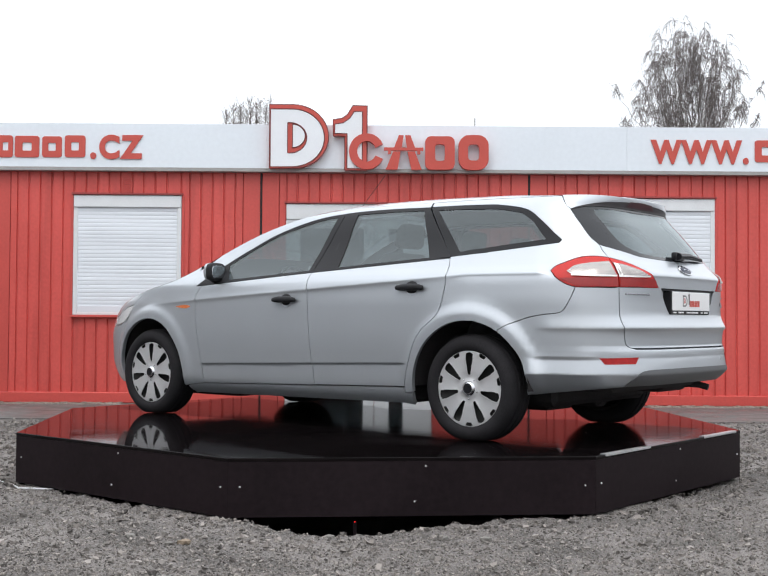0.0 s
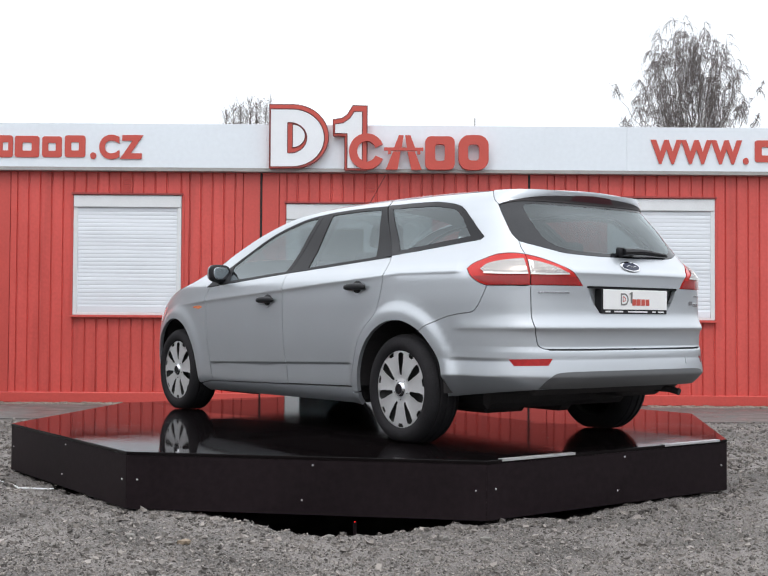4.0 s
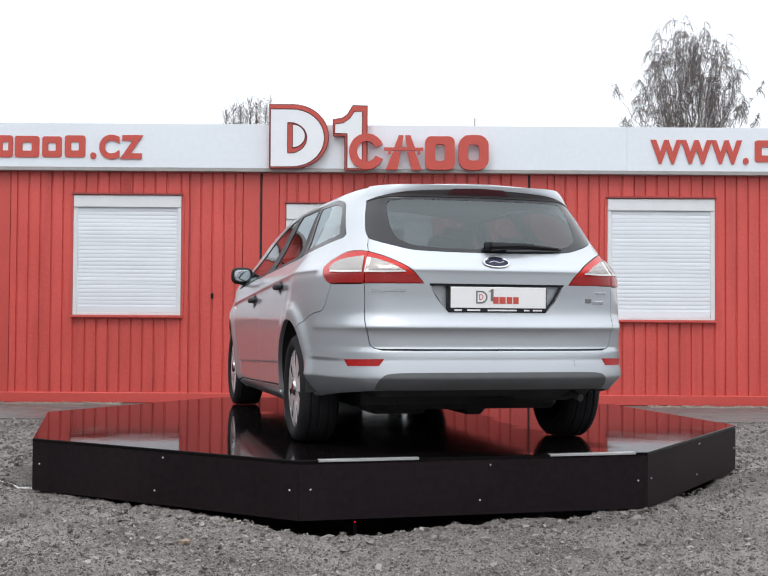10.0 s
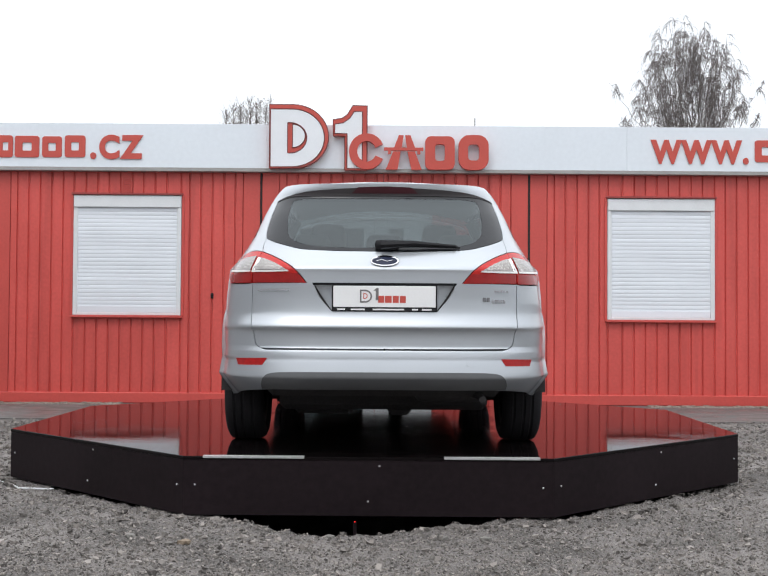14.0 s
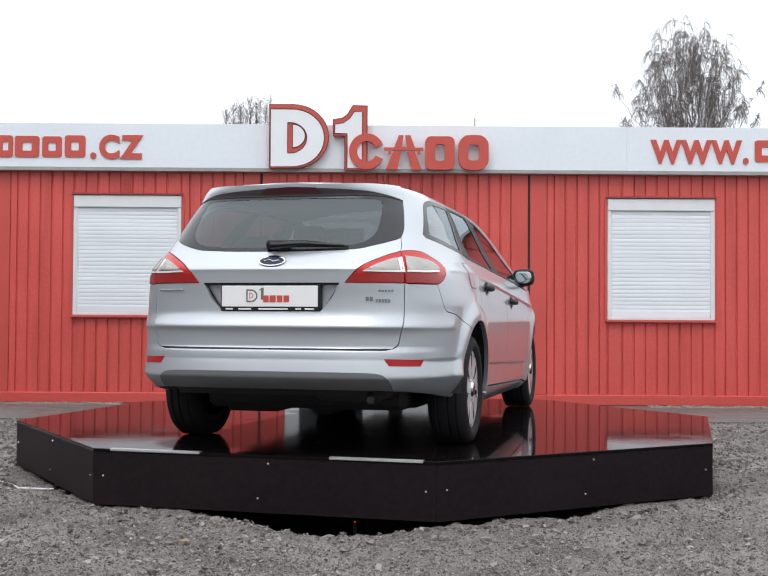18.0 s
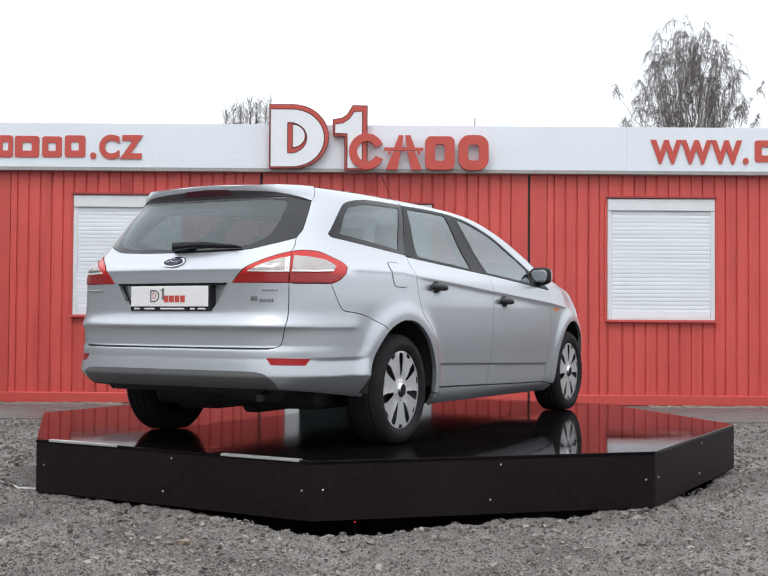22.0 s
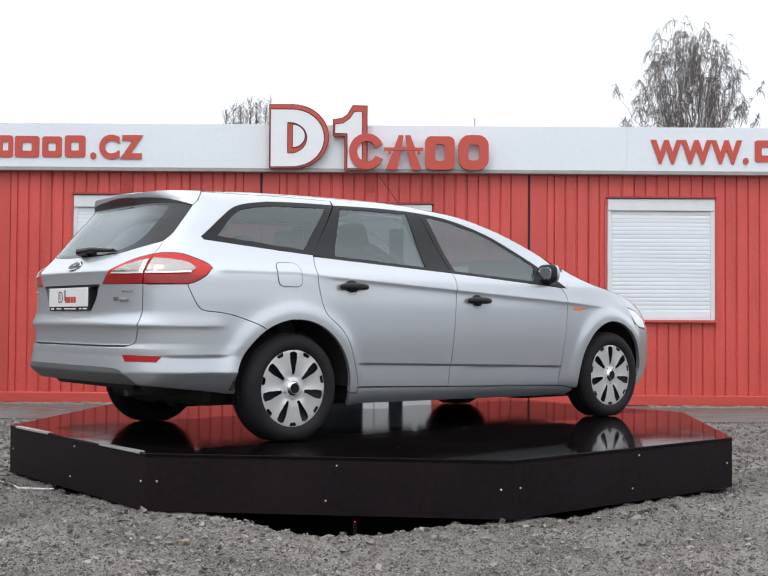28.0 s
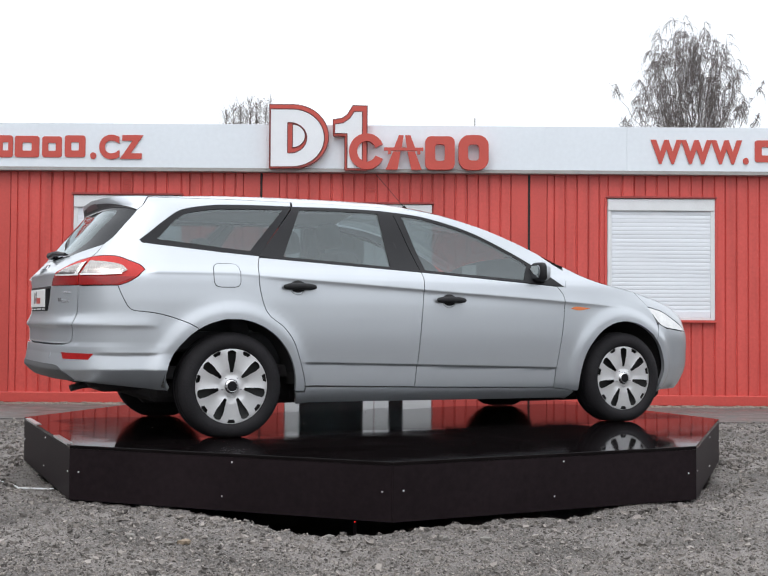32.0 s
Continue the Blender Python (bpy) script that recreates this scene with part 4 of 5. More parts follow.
def mirror(side):
    """A door mirror: black foot and housing, silver cap, glass towards the rear."""
    m = Matrix.Translation((side * 0.91, 2.15, 1.025))
    def lump(sx, sy, sz, p):
        bm = bmesh.new()
        bmesh.ops.create_uvsphere(bm, u_segments=24, v_segments=14, radius=1)
        for v in bm.verts:
            c = v.co
            v.co = Vector([math.copysign(abs(k) ** 0.62, k) for k in c])
        bmesh.ops.scale(bm, vec=(sx, sy, sz), verts=bm.verts)
        bmesh.ops.translate(bm, vec=p, verts=bm.verts)
        return bm
    bm = lump(0.082, 0.034, 0.064, (0, -0.030, 0))
    bmesh.ops.transform(bm, matrix=m, verts=bm.verts)
    house = part("mirror_housing", bm, PLASTIC, CAR, "black door mirror", True)
    bm = lump(0.081, 0.050, 0.063, (0, -0.020, 0.002))
    bmesh.ops.delete(bm, geom=[v for v in bm.verts if v.co.y < -0.030], context="VERTS")
    bmesh.ops.transform(bm, matrix=m, verts=bm.verts)
    part("mirror_cap", bm, SILVER, house, "silver mirror cap", True)
    bm = lump(0.062, 0.003, 0.045, (0, -0.062, 0))
    bmesh.ops.transform(bm, matrix=m, verts=bm.verts)
    part("mirror_glass", bm, MIRROR, house, "mirror glass", True)
    bm = bmesh.new()
    tube(bm, [(side * 0.80, 2.175, 0.955), (side * 0.85, 2.17, 0.965), (side * 0.92, 2.15, 0.985)], 0.024, 10)
    part("mirror_foot", bm, PLASTIC, house, "", True)


def tail_end():
    gate = outline(GLASS_LOW, L2((-.852, 1.09), (-.872, 1.055)), GATE_LAMP, L2((-.898, .887)), GATE_SIDE, L2((-1.2, .552), (S0, .552), (S0, .744), (-1.365, .744)), run((-1.365, .744), (-1.30, .815), (-1.258, .886)), L2((S0, .886)))
    g = panel("tailgate", gate, SILVER, CAR, 0, thick=0.024)
    panel("plate_recess", outline(L2((S0, .738), (-1.37, .738), (-1.29, .82), (-1.25, .892), (S0, .892))), SILVER, g, 0, -0.038, 0, 0, rim=False)
    # black strip put in for the shade along the recess's upper edge
    panel("recess_top_shade", outline(L2((S0, .876), (-1.258, .876), (-1.252, .888), (S0, .888))), GLOSS_BLACK, g, 0, 0.001, 0.012, 0)
    inner_low = run((S0, 1.075), (-1.40, 1.076), (-1.22, 1.083), (-1.10, 1.102), (-1.01, 1.148), (-.965, 1.22))
    inner_up = run((-.965, 1.22), (-.945, 1.28), (-.94, 1.335), (-1.0, 1.348), (-1.2, 1.350), (S0, 1.350))
    glass_top = run((-.746, 1.343), (-.863, 1.359), (-.95, 1.364), (-1.2, 1.365), (S0, 1.366))
    panel("glass_border", outline(GLASS_LOW, SEAM_UP[:19], glass_top, REV(inner_up), REV(inner_low)), GLASS_EDGE, g, 0, -0.001, 0.01, 0.001, label="black glazed border of the rear window")
    w = panel("rear_screen", outline(inner_low, inner_up), GLASS_REAR, g, 0, -0.002, 0, -0.002, rim=False, label="dark tinted rear window")
    w.visible_shadow = False
    # spoiler with its brake lamp
    lip_low = run((-.748, 1.345), (-.80, 1.357), (-.88, 1.371), (-1.04, 1.389), (-1.33, 1.403), (S0, 1.410))
    sp = panel("spoiler", outline(glass_top, REV(lip_low)), SPOILER_DARK, CAR, 0, 0.002, 0.02, 0.0004, 0.025, label="dark grey lower face of the roof spoiler")
    panel("brake_lamp", outline(L2((S0, 1.376), (S0 + .26, 1.376), (S0 + .22, 1.408), (S0, 1.413))), LAMP_MAROON, sp, 0, 0.0065, 0.0, 0, 0.025, rim=False, label="dark red high brake lamp")
    panel("spoiler_lip", outline(lip_low, L2((S0, 1.430), (-1.0, 1.430), (-.634, 1.430), (-.700, 1.379))), SILVER, CAR, 0, 0.003, 0.02, 0.0004)
    for side in (1, -1):
        lamp = panel("gate_lamp", outline(GATE_LAMP, L2((-.900, .887))), LAMP_RED, g, side, 0.002, label="red tail lamp with a clear inner lens")
        panel("clear_lens", outline(run((-.888, .950), (-1.0, .950), (-1.105, .952)), run((-1.03, .98), (-.95, 1.006), (-.878, 1.020))), LAMP_CLEAR, lamp, side, 0.010, 0.006, 0)
        panel("lower_lens", outline(L2((-.904, .893), (-1.205, .893), (-1.175, .930), (-1.168, .936), (-.900, .936))), LAMP_DARK, lamp, side, 0.006, 0.004, 0)
        panel("lens_rim", outline(L2((-.889, .943), (-1.0, .943), (-1.118, .946), (-1.105, .953), (-1.0, .951), (-.912, .951), (-.906, 1.012), (-.882, 1.018))), LAMP_RIM, lamp, side, 0.0115, 0.004, 0, label="bright lens rim")
    # bumper
    bump = outline(L2((S0, .546), (-1.2, .546), (-1.0, .547)), REV(GATE_SIDE)[1:], L2((-.898, .883)), BUMP_LINE, arch(0, .305, .392, 122, 184, 12), L2((-.446, .276), (-.69, .302), (-.96, .324), (-1.126, .334), (S0, .337)))
    b = panel("rear_bumper", bump, SILVER, CAR, 0)
    panel("bumper_insert", outline(run((S0, .437), (-1.3, .437), (-1.10, .435), (-1.02, .426), (-.985, .402)), run((-.985, .402), (-.962, .368), (-.950, .333)), L2((S0, .335))), PLASTIC_GREY, b, 0, 0.004, 0.010, 0.0, step=0.02)
    for side in (1, -1):
        panel("reflector", outline(L2((-1.006, .503), (-.776, .498), (-.804, .465), (-.98, .468))), REFLECTOR, b, side, 0.0025, 0.004, 0, label="red bumper reflector")
    panel("tow_eye_cover", outline(L2((-1.20, .466), (-1.15, .466), (-1.15, .500), (-1.20, .500))), SILVER, b, 1, 0.002, 0.003, 0)
    # nose
    panel("front_bumper", outline(arch(2.85, .305, .392, 42, -6, 12), L2((3.25, .21), (S1, .2), (S1, .60), (3.80, .60), (3.67, .622), (3.48, .634), (3.31, .650), (3.225, .682), (3.17, .62))), SILVER, CAR, 0)
    panel("grille", outline(L2((S1, .30), (S1 - .45, .30), (S1 - .36, .52), (S1, .52))), PLASTIC, CAR, 0, 0.004, 0.01, 0)
    panel("nose_edge", outline(L2((S1, .61), (3.80, .61), (3.67, .632), (3.565, .676), (3.455, .716), (3.325, .775), (3.174, .804)), fender_top(3.165, S1)), SILVER, CAR, 0)


MIRROR = surface("dark_mirror_glass", (0.42, 0.44, 0.46), 0.05, metal=1.0, vary=0.02)
PLASTIC_GREY = surface("grey_plastic", (0.105, 0.108, 0.112), 0.5, vary=0.1, fine=200)
body_sides()
tail_end()
cap("roof", 0, 0, SILVER, CAR, 60, 16, 0.0, S0, 1.30, "silver roof")
wind = cap("windscreen", 1.305, 2.42, GLASS_SIDE, CAR, 20, 14, -0.002, label="windscreen")
wind.visible_shadow = False
cap("bonnet", 0, 0, SILVER, CAR, 40, 14, 0.0, 2.425, S1, "silver bonnet")

# dark liner behind the joints, with the wheel wells open
for side in (1, -1):
    panel("inner_body", outline(L2((S0, .36), (S0, .735), (-1.375, .735), (-1.25, .895), (S0, .895), (S0, 1.045), (-1.2, 1.055), (-.9, 1.10), (-.82, 1.12), (-.62, 1.13), (-.2, 1.10), (.18, 1.06), (1.262, 1.0), (2.25, .93), (2.6, .93), (3.1, .84), (3.6, .70), (S1, .68), (S1, .24), (3.30, .24)),
                                 arch(2.85, .305, .400, -8, 188), L2((2.42, .20), (.44, .21)), arch(0, .305, .397, -8, 188), L2((-.45, .31), (-.72, .35))), UNDER, CAR, side, -0.026, 0, 0, rim=False, step=0.06)


COVERS = []


def wheel(x, y, side):
    """Tyre, steel rim and a seven-spoke cover."""
    w = new("wheel")
    w.parent = CAR
    w.matrix_basis = pose(x, y, 0.305, 0, 0, 0 if side > 0 else 180)
    W = 0.104
    bm = bmesh.new()
    prof = [(-W + .012, .220), (-W - .004, .236), (-W - .008, .266), (-W + .004, .292), (-W + .022, .308), (-.06, .315), (-.052, .308), (-.046, .308), (-.040, .316), (-.004, .318), (.004, .310), (.010, .310), (.016, .318), (.042, .316), (.048, .308), (.054, .308), (.062, .315), (W - .022, .308), (W - .004, .292), (W + .008, .266), (W + .004, .236), (W - .012, .220)]
    lathe(bm, prof, 64)
    for v in bm.verts:
        if v.co.z < -0.300:
            v.co.z = -0.300 - (v.co.z + 0.300) * 0.1
            v.co.x *= 1.02
    part("tyre", bm, RUBBER, w, "black road tyre", True)
    bm = bmesh.new()
    lathe(bm, [(W - .012, .222), (W - .030, .214), (W - .05, .19), (W - .055, .0)], 48)
    lathe(bm, [(-W + .012, .222), (-W + .02, .20), (W - .05, .185)], 48)
    part("rim", bm, STEEL_DARK, w, "", True)
    if not COVERS:
        # the cover, pierced by seven long slots and seven notches at its edge
        bm = bmesh.new()
        n, rad = 420, [.022, .055, .066, .074] + [.0775 + .00275 * k for k in range(42)] + [.1925, .1945, .1965, .1985, .2005, .203, .209, .2125]
        dish = curve((0, .03, .06, .10, .16, .205, .209, .213), (.030, .028, .014, .020, .020, .016, .015, .010))

        def crown_of(r, a):
            """Each spoke is hollowed along its middle."""
            q = abs((a * 7) % 1.0 - 0.5) * 2
            return 0.007 * (q ** 2 - 0.5) * ease((r - 0.06) / 0.03) * (1 - ease((r - 0.17) / 0.03))

        vs = [[bm.verts.new((W - .030 + dish(r) + crown_of(r, k / n), r * math.sin(2 * math.pi * k / n), r * math.cos(2 * math.pi * k / n))) for k in range(n)] for r in rad]
        for i in range(len(rad) - 1):
            rm = (rad[i] + rad[i + 1]) / 2
            for k in range(n):
                a = ((k + 0.5) / n * 7) % 1.0
                off = min(a, 1 - a) * 2 * math.pi / 7 * rm
                u = (rm - 0.070) / 0.127
                slot = 0.0 < u < 1.0 and off < 0.0240 * min(1.0, 0.30 + 1.0 * u) * min(1.0, u / 0.06) ** 0.5 * min(1.0, (1 - u) / 0.07) ** 0.5
                b = (a + 0.5) % 1.0
                off2 = min(b, 1 - b) * 2 * math.pi / 7 * rm
                v = (rm - 0.181) / 0.0215
                notch = 0.0 < v < 1.0 and off2 < (0.015 + 0.011 * v) * min(1.0, v / 0.1, (1 - v) / 0.1) ** 0.3
                if not slot and not notch:
                    bm.faces.new((vs[i][k], vs[i][(k + 1) % n], vs[i + 1][(k + 1) % n], vs[i + 1][k]))
        bmesh.ops.scale(bm, vec=(1, 1.075, 1.075), verts=bm.verts)
        bmesh.ops.solidify(bm, geom=bm.faces[:], thickness=0.004)
        cover = part("wheel_cover", bm, COVER, w, "silver seven-spoke wheel cover", True)
        COVERS.append(cover.data)
    else:
        cover = tagged(new("wheel_cover", COVERS[0]), "silver seven-spoke wheel cover")
        cover.parent = w
    bm = bmesh.new()
    lathe(bm, [(W - .004, .0001), (W - .003, .018), (W + .002, .022), (W + .003, .032), (W - .004, .042), (W - .016, .047)], 32)
    part("hub_cap", bm, CHROME, cover, "", True)
    bm = bmesh.new()
    lathe(bm, [(W + .0025, .0001), (W + .0045, .022), (W + .0035, .029)], 24)
    part("hub_badge", bm, GLOSS_BLACK, cover, "", True)
    for k in range(5):
        a = 2 * math.pi * k / 5 + math.pi
        bm = bmesh.new()
        bmesh.ops.create_uvsphere(bm, u_segments=8, v_segments=5, radius=.0055)
        bmesh.ops.translate(bm, vec=(W - .013, .060 * math.sin(a), .060 * math.cos(a)), verts=bm.verts)
        part("bolt", bm, CHROME, cover, "", True)
    return w


for x, y in ((.79, 0), (-.79, 0), (.775, 2.85), (-.775, 2.85)):
    wheel(x, y, 1 if x > 0 else -1)


def under():
    box("underbody", (-.58, -.40, .200), (.58, 3.40, .34), UNDER, CAR, 0.03)
    box("spare_wheel_well", (-.62, -.80, .30), (.62, -.42, .45), UNDER, CAR, 0.04)
    for x in (-.71, .71):
        box("floor_rail", (x - .11, .46, .195), (x + .11, 2.38, .30), UNDER, CAR, 0.02)
    box("engine_tray", (-.585, 2.20, .140), (.585, 3.41, .27), UNDER, CAR, 0.03)
    box("fuel_tank", (-.50, -.30, .17), (-.18, .10, .25), UNDER, CAR, 0.02)
    box("exhaust_pipe", (.02, -.36, .165), (.16, 2.1, .25), UNDER, CAR, 0.03)
    box("heat_shield", (.28, .2, .17), (.52, .8, .25), UNDER, CAR, 0.02)
    bm = bmesh.new()
    tube(bm, [(-.74, 0, .305), (-.5, .05, .345), (.5, .05, .345), (.74, 0, .305)], 0.030, 8)
    part("rear_axle", bm, UNDER, CAR, "", True)
    bm = bmesh.new()
    block(bm, (.16, -.72, .265), (.55, -.42, .40), 0.05, None, 3)
    tube(bm, [(.46, -.68, .31), (.50, -.80, .305), (.51, -.86, .29)], 0.02, 10)
    part("exhaust", bm, UNDER, CAR, "", True)
    for side in (1, -1):
        for y0 in (0, 2.84):
            bm = bmesh.new()
            prof = [Vector((y0 + .41 * math.cos(radians(a)), .305 + .41 * math.sin(radians(a)))) for a in range(0, 181, 10)]
            def half(p):
                if y0 == 0:
                    return .90
                ahead = max(0.0, (p.x - YB) / (NOSE(p.y) - YB))
                return min(.87, WIDTH(p.y) * (1 - ahead ** FP) ** (1 / FP) - .03)
            rows = [[bm.verts.new((side * half(p), p.x, p.y)) for p in prof], [bm.verts.new((side * .50, p.x, p.y)) for p in prof]]
            for k in range(len(prof) - 1):
                bm.faces.new((rows[0][k], rows[0][k + 1], rows[1][k + 1], rows[1][k]))
            part("wheel_well", bm, UNDER, CAR)


under()


# ---- fittings of the car ----
def oval(y_at, cx, z, rx, rz, lift, name, material, parent, depth=0.006, n=28):
    """A small oval plaque that stands on the tail."""
    bm = bmesh.new()
    def at(x, zz):
        return shell_tail(x, zz) + lift
    outer = [(cx + rx * math.cos(2 * math.pi * k / n), z + rz * math.sin(2 * math.pi * k / n)) for k in range(n)]
    rows = []
    for f, d in ((1.0, 0.0), (0.97, depth), (0.0001, depth * 1.25)):
        rows.append([bm.verts.new((cx + (x - cx) * f, at(cx + (x - cx) * f, z + (zz - z) * f) - d, z + (zz - z) * f)) for x, zz in outer])
    for u, v in zip(rows, rows[1:]):
        for k in range(n):
            bm.faces.new((u[k], u[(k + 1) % n], v[(k + 1) % n], v[k]))
    return part(name, bm, material, parent, "", True)


def shell_tail(x, z):
    """How far back the tail reaches at a distance from its middle."""
    return YA - (YA - TAIL(z)) * max(0.0, 1 - (abs(x) / (WIDTH(z) * (1 + 0.08 * TAIL(z)))) ** POWER) ** (1 / POWER) - relief(S0, z)


SCRIPT_GREY = surface("script_grey", (.16, .16, .17), .4)


def tail_fittings():
    badge = oval(0, 0, 1.003, .075, .029, -0.004, "badge", CHROME, CAR, 0.006)
    tagged(badge, "chrome oval badge with a dark field")
    oval(0, 0, 1.003, .065, .021, -0.0115, "badge_field", BADGE_BLUE, badge, 0.001)
    bm = bmesh.new()
    tube(bm, [(-.042, shell_tail(0, 1.0) - .0135, 1.000), (-.015, shell_tail(0, 1.008) - .0135, 1.008), (.012, shell_tail(0, .999) - .0135, .999), (.040, shell_tail(0, 1.006) - .0135, 1.006)], 0.0028, 6)
    part("badge_mark", bm, CHROME, badge, "", True)
    # number plate holder and plate; its mark is drawn as plain shapes
    y = -.969
    hold = box("plate_holder", (-.268, y, .742), (.268, y + .06, .876), PLASTIC, CAR, 0.004, "black plate holder")
    pl = box("number_plate", (-.260, y - .006, .764), (.260, y - .0005, .872), PLATE_WHITE, hold, 0.002, "white dealer plate with a red mark")
    grey_rim = surface("mark_grey", (0.16, 0.15, 0.15), 0.5)
    yy = y - .0075
    part("plate_mark", ring_plate(bmesh.new(), dee(-.125, .787, .062, .066), dee(-.117, .795, .046, .050), yy, yy + .001), grey_rim, pl)
    part("plate_mark", ring_plate(bmesh.new(), dee(-.108, .806, .022, .030), dee(-.104, .810, .014, .022), yy, yy + .001), SIGN_RED, pl)
    part("plate_mark", plate(bmesh.new(), [(-.045, .80), (-.030, .80), (-.030, .862), (-.040, .862), (-.058, .848), (-.045, .848)], yy, yy + .001), grey_rim, pl)
    for x0, w in ((-.032, .030), (.002, .034), (.042, .030), (.078, .030)):
        bm = bmesh.new()
        block(bm, (x0, yy, .787), (x0 + w, yy + .001, .822), 0.0)
        part("plate_mark", bm, SIGN_RED, pl)
    for x0, x1 in ((-.24, -.20), (-.17, -.10), (-.06, .10), (.14, .17), (.19, .24)):
        box("plate_line", (x0, y - .0015, .749), (x1, y + .001, .757), PLATE_WHITE, hold, 0)
    # scripts on the tailgate, as plain bars
    for cx, z, w, h in ((-.57, .850, .17, .010), (.60, .848, .075, .010), (.52, .806, .040, .022), (.585, .797, .072, .018)):
        n = max(2, int(w / .014))
        for k in range(n):
            x = cx - w / 2 + w * (k + .5) / n
            yb = shell_tail(x, z)
            box("script", (x - w / n * .4, yb - .006, z - h / 2), (x + w / n * .4, yb + .004, z + h / 2), CHROME if h < .02 else SCRIPT_GREY, CAR, 0.001)
    # wiper
    bm = bmesh.new()
    block(bm, (-.05, -.90, 1.060), (.075, -.865, 1.112), 0.012, None, 2)
    tube(bm, [(-.02, -.90, 1.085), (.15, -.895, 1.094), (.37, -.875, 1.082)], 0.021, 8, lambda t: 1.1 - .75 * t)
    wip = part("rear_wiper", bm, GLOSS_BLACK, CAR, "black rear wiper", True)
    bm = bmesh.new()
    tube(bm, [(.02, -.885, 1.078), (.2, -.883, 1.080), (.39, -.868, 1.076)], 0.006, 6)
    part("wiper_blade", bm, PLASTIC, wip)
    # aerial
    bm = bmesh.new()
    tube(bm, [(0, 1.585, 1.49), (0, 1.56, 1.515)], 0.012, 8)
    tube(bm, [(0, 1.57, 1.505), (0, 1.46, 1.615), (0, 1.34, 1.735)], 0.0022, 6)
    part("aerial", bm, PLASTIC, CAR, "thin black roof aerial", True)


def dee(x0, z0, w, h, n=24):
    """The outline of a plate with a straight left side and a round right side."""
    pts = [(x0, z0 + h), (x0, z0)]
    straight = max(0.0, w - h * 0.55)
    for k in range(n - 1):
        a = -math.pi / 2 + math.pi * k / (n - 2)
        pts.append((x0 + straight + (w - straight) * math.cos(a), z0 + h / 2 + h / 2 * math.sin(a)))
    return pts


def soft_box(lo, hi, r, taper=(1, 1), lean=0.0):
    """A cushion: a rounded box, narrower at the top, leaning back."""
    bm = bmesh.new()
    block(bm, lo, hi, r, None, 3)
    z0, z1 = lo[2], hi[2]
    cx = (lo[0] + hi[0]) / 2
    for v in bm.verts:
        t = (v.co.z - z0) / (z1 - z0)
        v.co.x = cx + (v.co.x - cx) * (taper[0] + (taper[1] - taper[0]) * t)
        v.co.y -= lean * t
    return bm


def interior():
    box("cabin_floor", (-.72, -.70, .345), (.72, 2.5, .42), UNDER, CAR, 0.01)
    part("boot_floor", block(bmesh.new(), (-.62, -.80, .50), (.62, .05, .62), 0.02), SEAT, CAR)
    for x in (-.37, .37):
        seat = part("front_seat", soft_box((x - .25, 1.02, .40), (x + .25, 1.55, .60), .05), SEAT, CAR, "dark grey fabric front seat", True)
        part("backrest", soft_box((x - .235, 1.00, .56), (x + .235, 1.15, 1.14), .05, (1, .78), .20), SEAT, seat, "", True)
        part("headrest", soft_box((x - .125, .79, 1.17), (x + .125, .89, 1.33), .04, (1, .85), .03), SEAT, seat, "", True)
    bench = part("rear_bench", soft_box((-.66, .10, .40), (.66, .62, .62), .06), SEAT, CAR, "dark grey fabric rear bench", True)
    part("backrest", soft_box((-.66, .08, .58), (.66, .22, 1.05), .06, (1, .92), .18), SEAT, bench, "", True)
    for x in (-.42, 0, .42):
        part("headrest", soft_box((x - .115, -.09, 1.06), (x + .115, .00, 1.20), .04, (1, .85), .03), SEAT, bench, "", True)
    part("dashboard", soft_box((-.74, 1.95, .62), (.74, 2.45, .93), .08), SEAT, CAR, "", True)
    bm = bmesh.new()
    ring = [(-.37 + .185 * math.cos(2 * math.pi * k / 32), 1.84 + .185 * .35 * math.sin(2 * math.pi * k / 32), .90 + .185 * .93 * math.sin(2 * math.pi * k / 32)) for k in range(33)]
    tube(bm, ring, .014, 8)
    block(bm, (-.43, 1.83, .86), (-.31, 1.90, .94), .02)
    part("steering_wheel", bm, PLASTIC, CAR, "", True)
    # headlining and inner pillars
    verts = []
    for i in range(21):
        yy = -.38 + 1.63 * i / 20
        e = EDGE(yy) - .035
        w = WIDTH(min(1.40, e)) - .05 - (.10 if i < 2 else 0)
        for j in range(-6, 7):
            t = abs(j) / 6
            verts.append((w * j / 6, yy, e + (CROWN(yy)) * (1 - t * t)))
    link("headlining", verts, [(i * 13 + j, i * 13 + j + 1, (i + 1) * 13 + j + 1, (i + 1) * 13 + j) for i in range(20) for j in range(12)], PALE_TRIM, CAR, True)
    for side in (1, -1):
        bm = bmesh.new()
        tube(bm, [(side * .60, 1.10, 1.38), (side * .72, 1.13, 1.15), (side * .79, 1.16, .98)], .04, 8)
        part("inner_pillar", bm, SEAT, CAR, "", True)
    # a small white card added above the dashboard
    box("white_card", (-.02, 2.06, .99), (.18, 2.064, 1.10), PAPER, CAR, 0)


tail_fittings()
interior()


# ---- sign on the fascia, as plain shapes in its colours ----
SIGN_EDGE = surface("sign_dark_red_edge", (0.16, 0.035, 0.035), 0.5, vary=0.1)


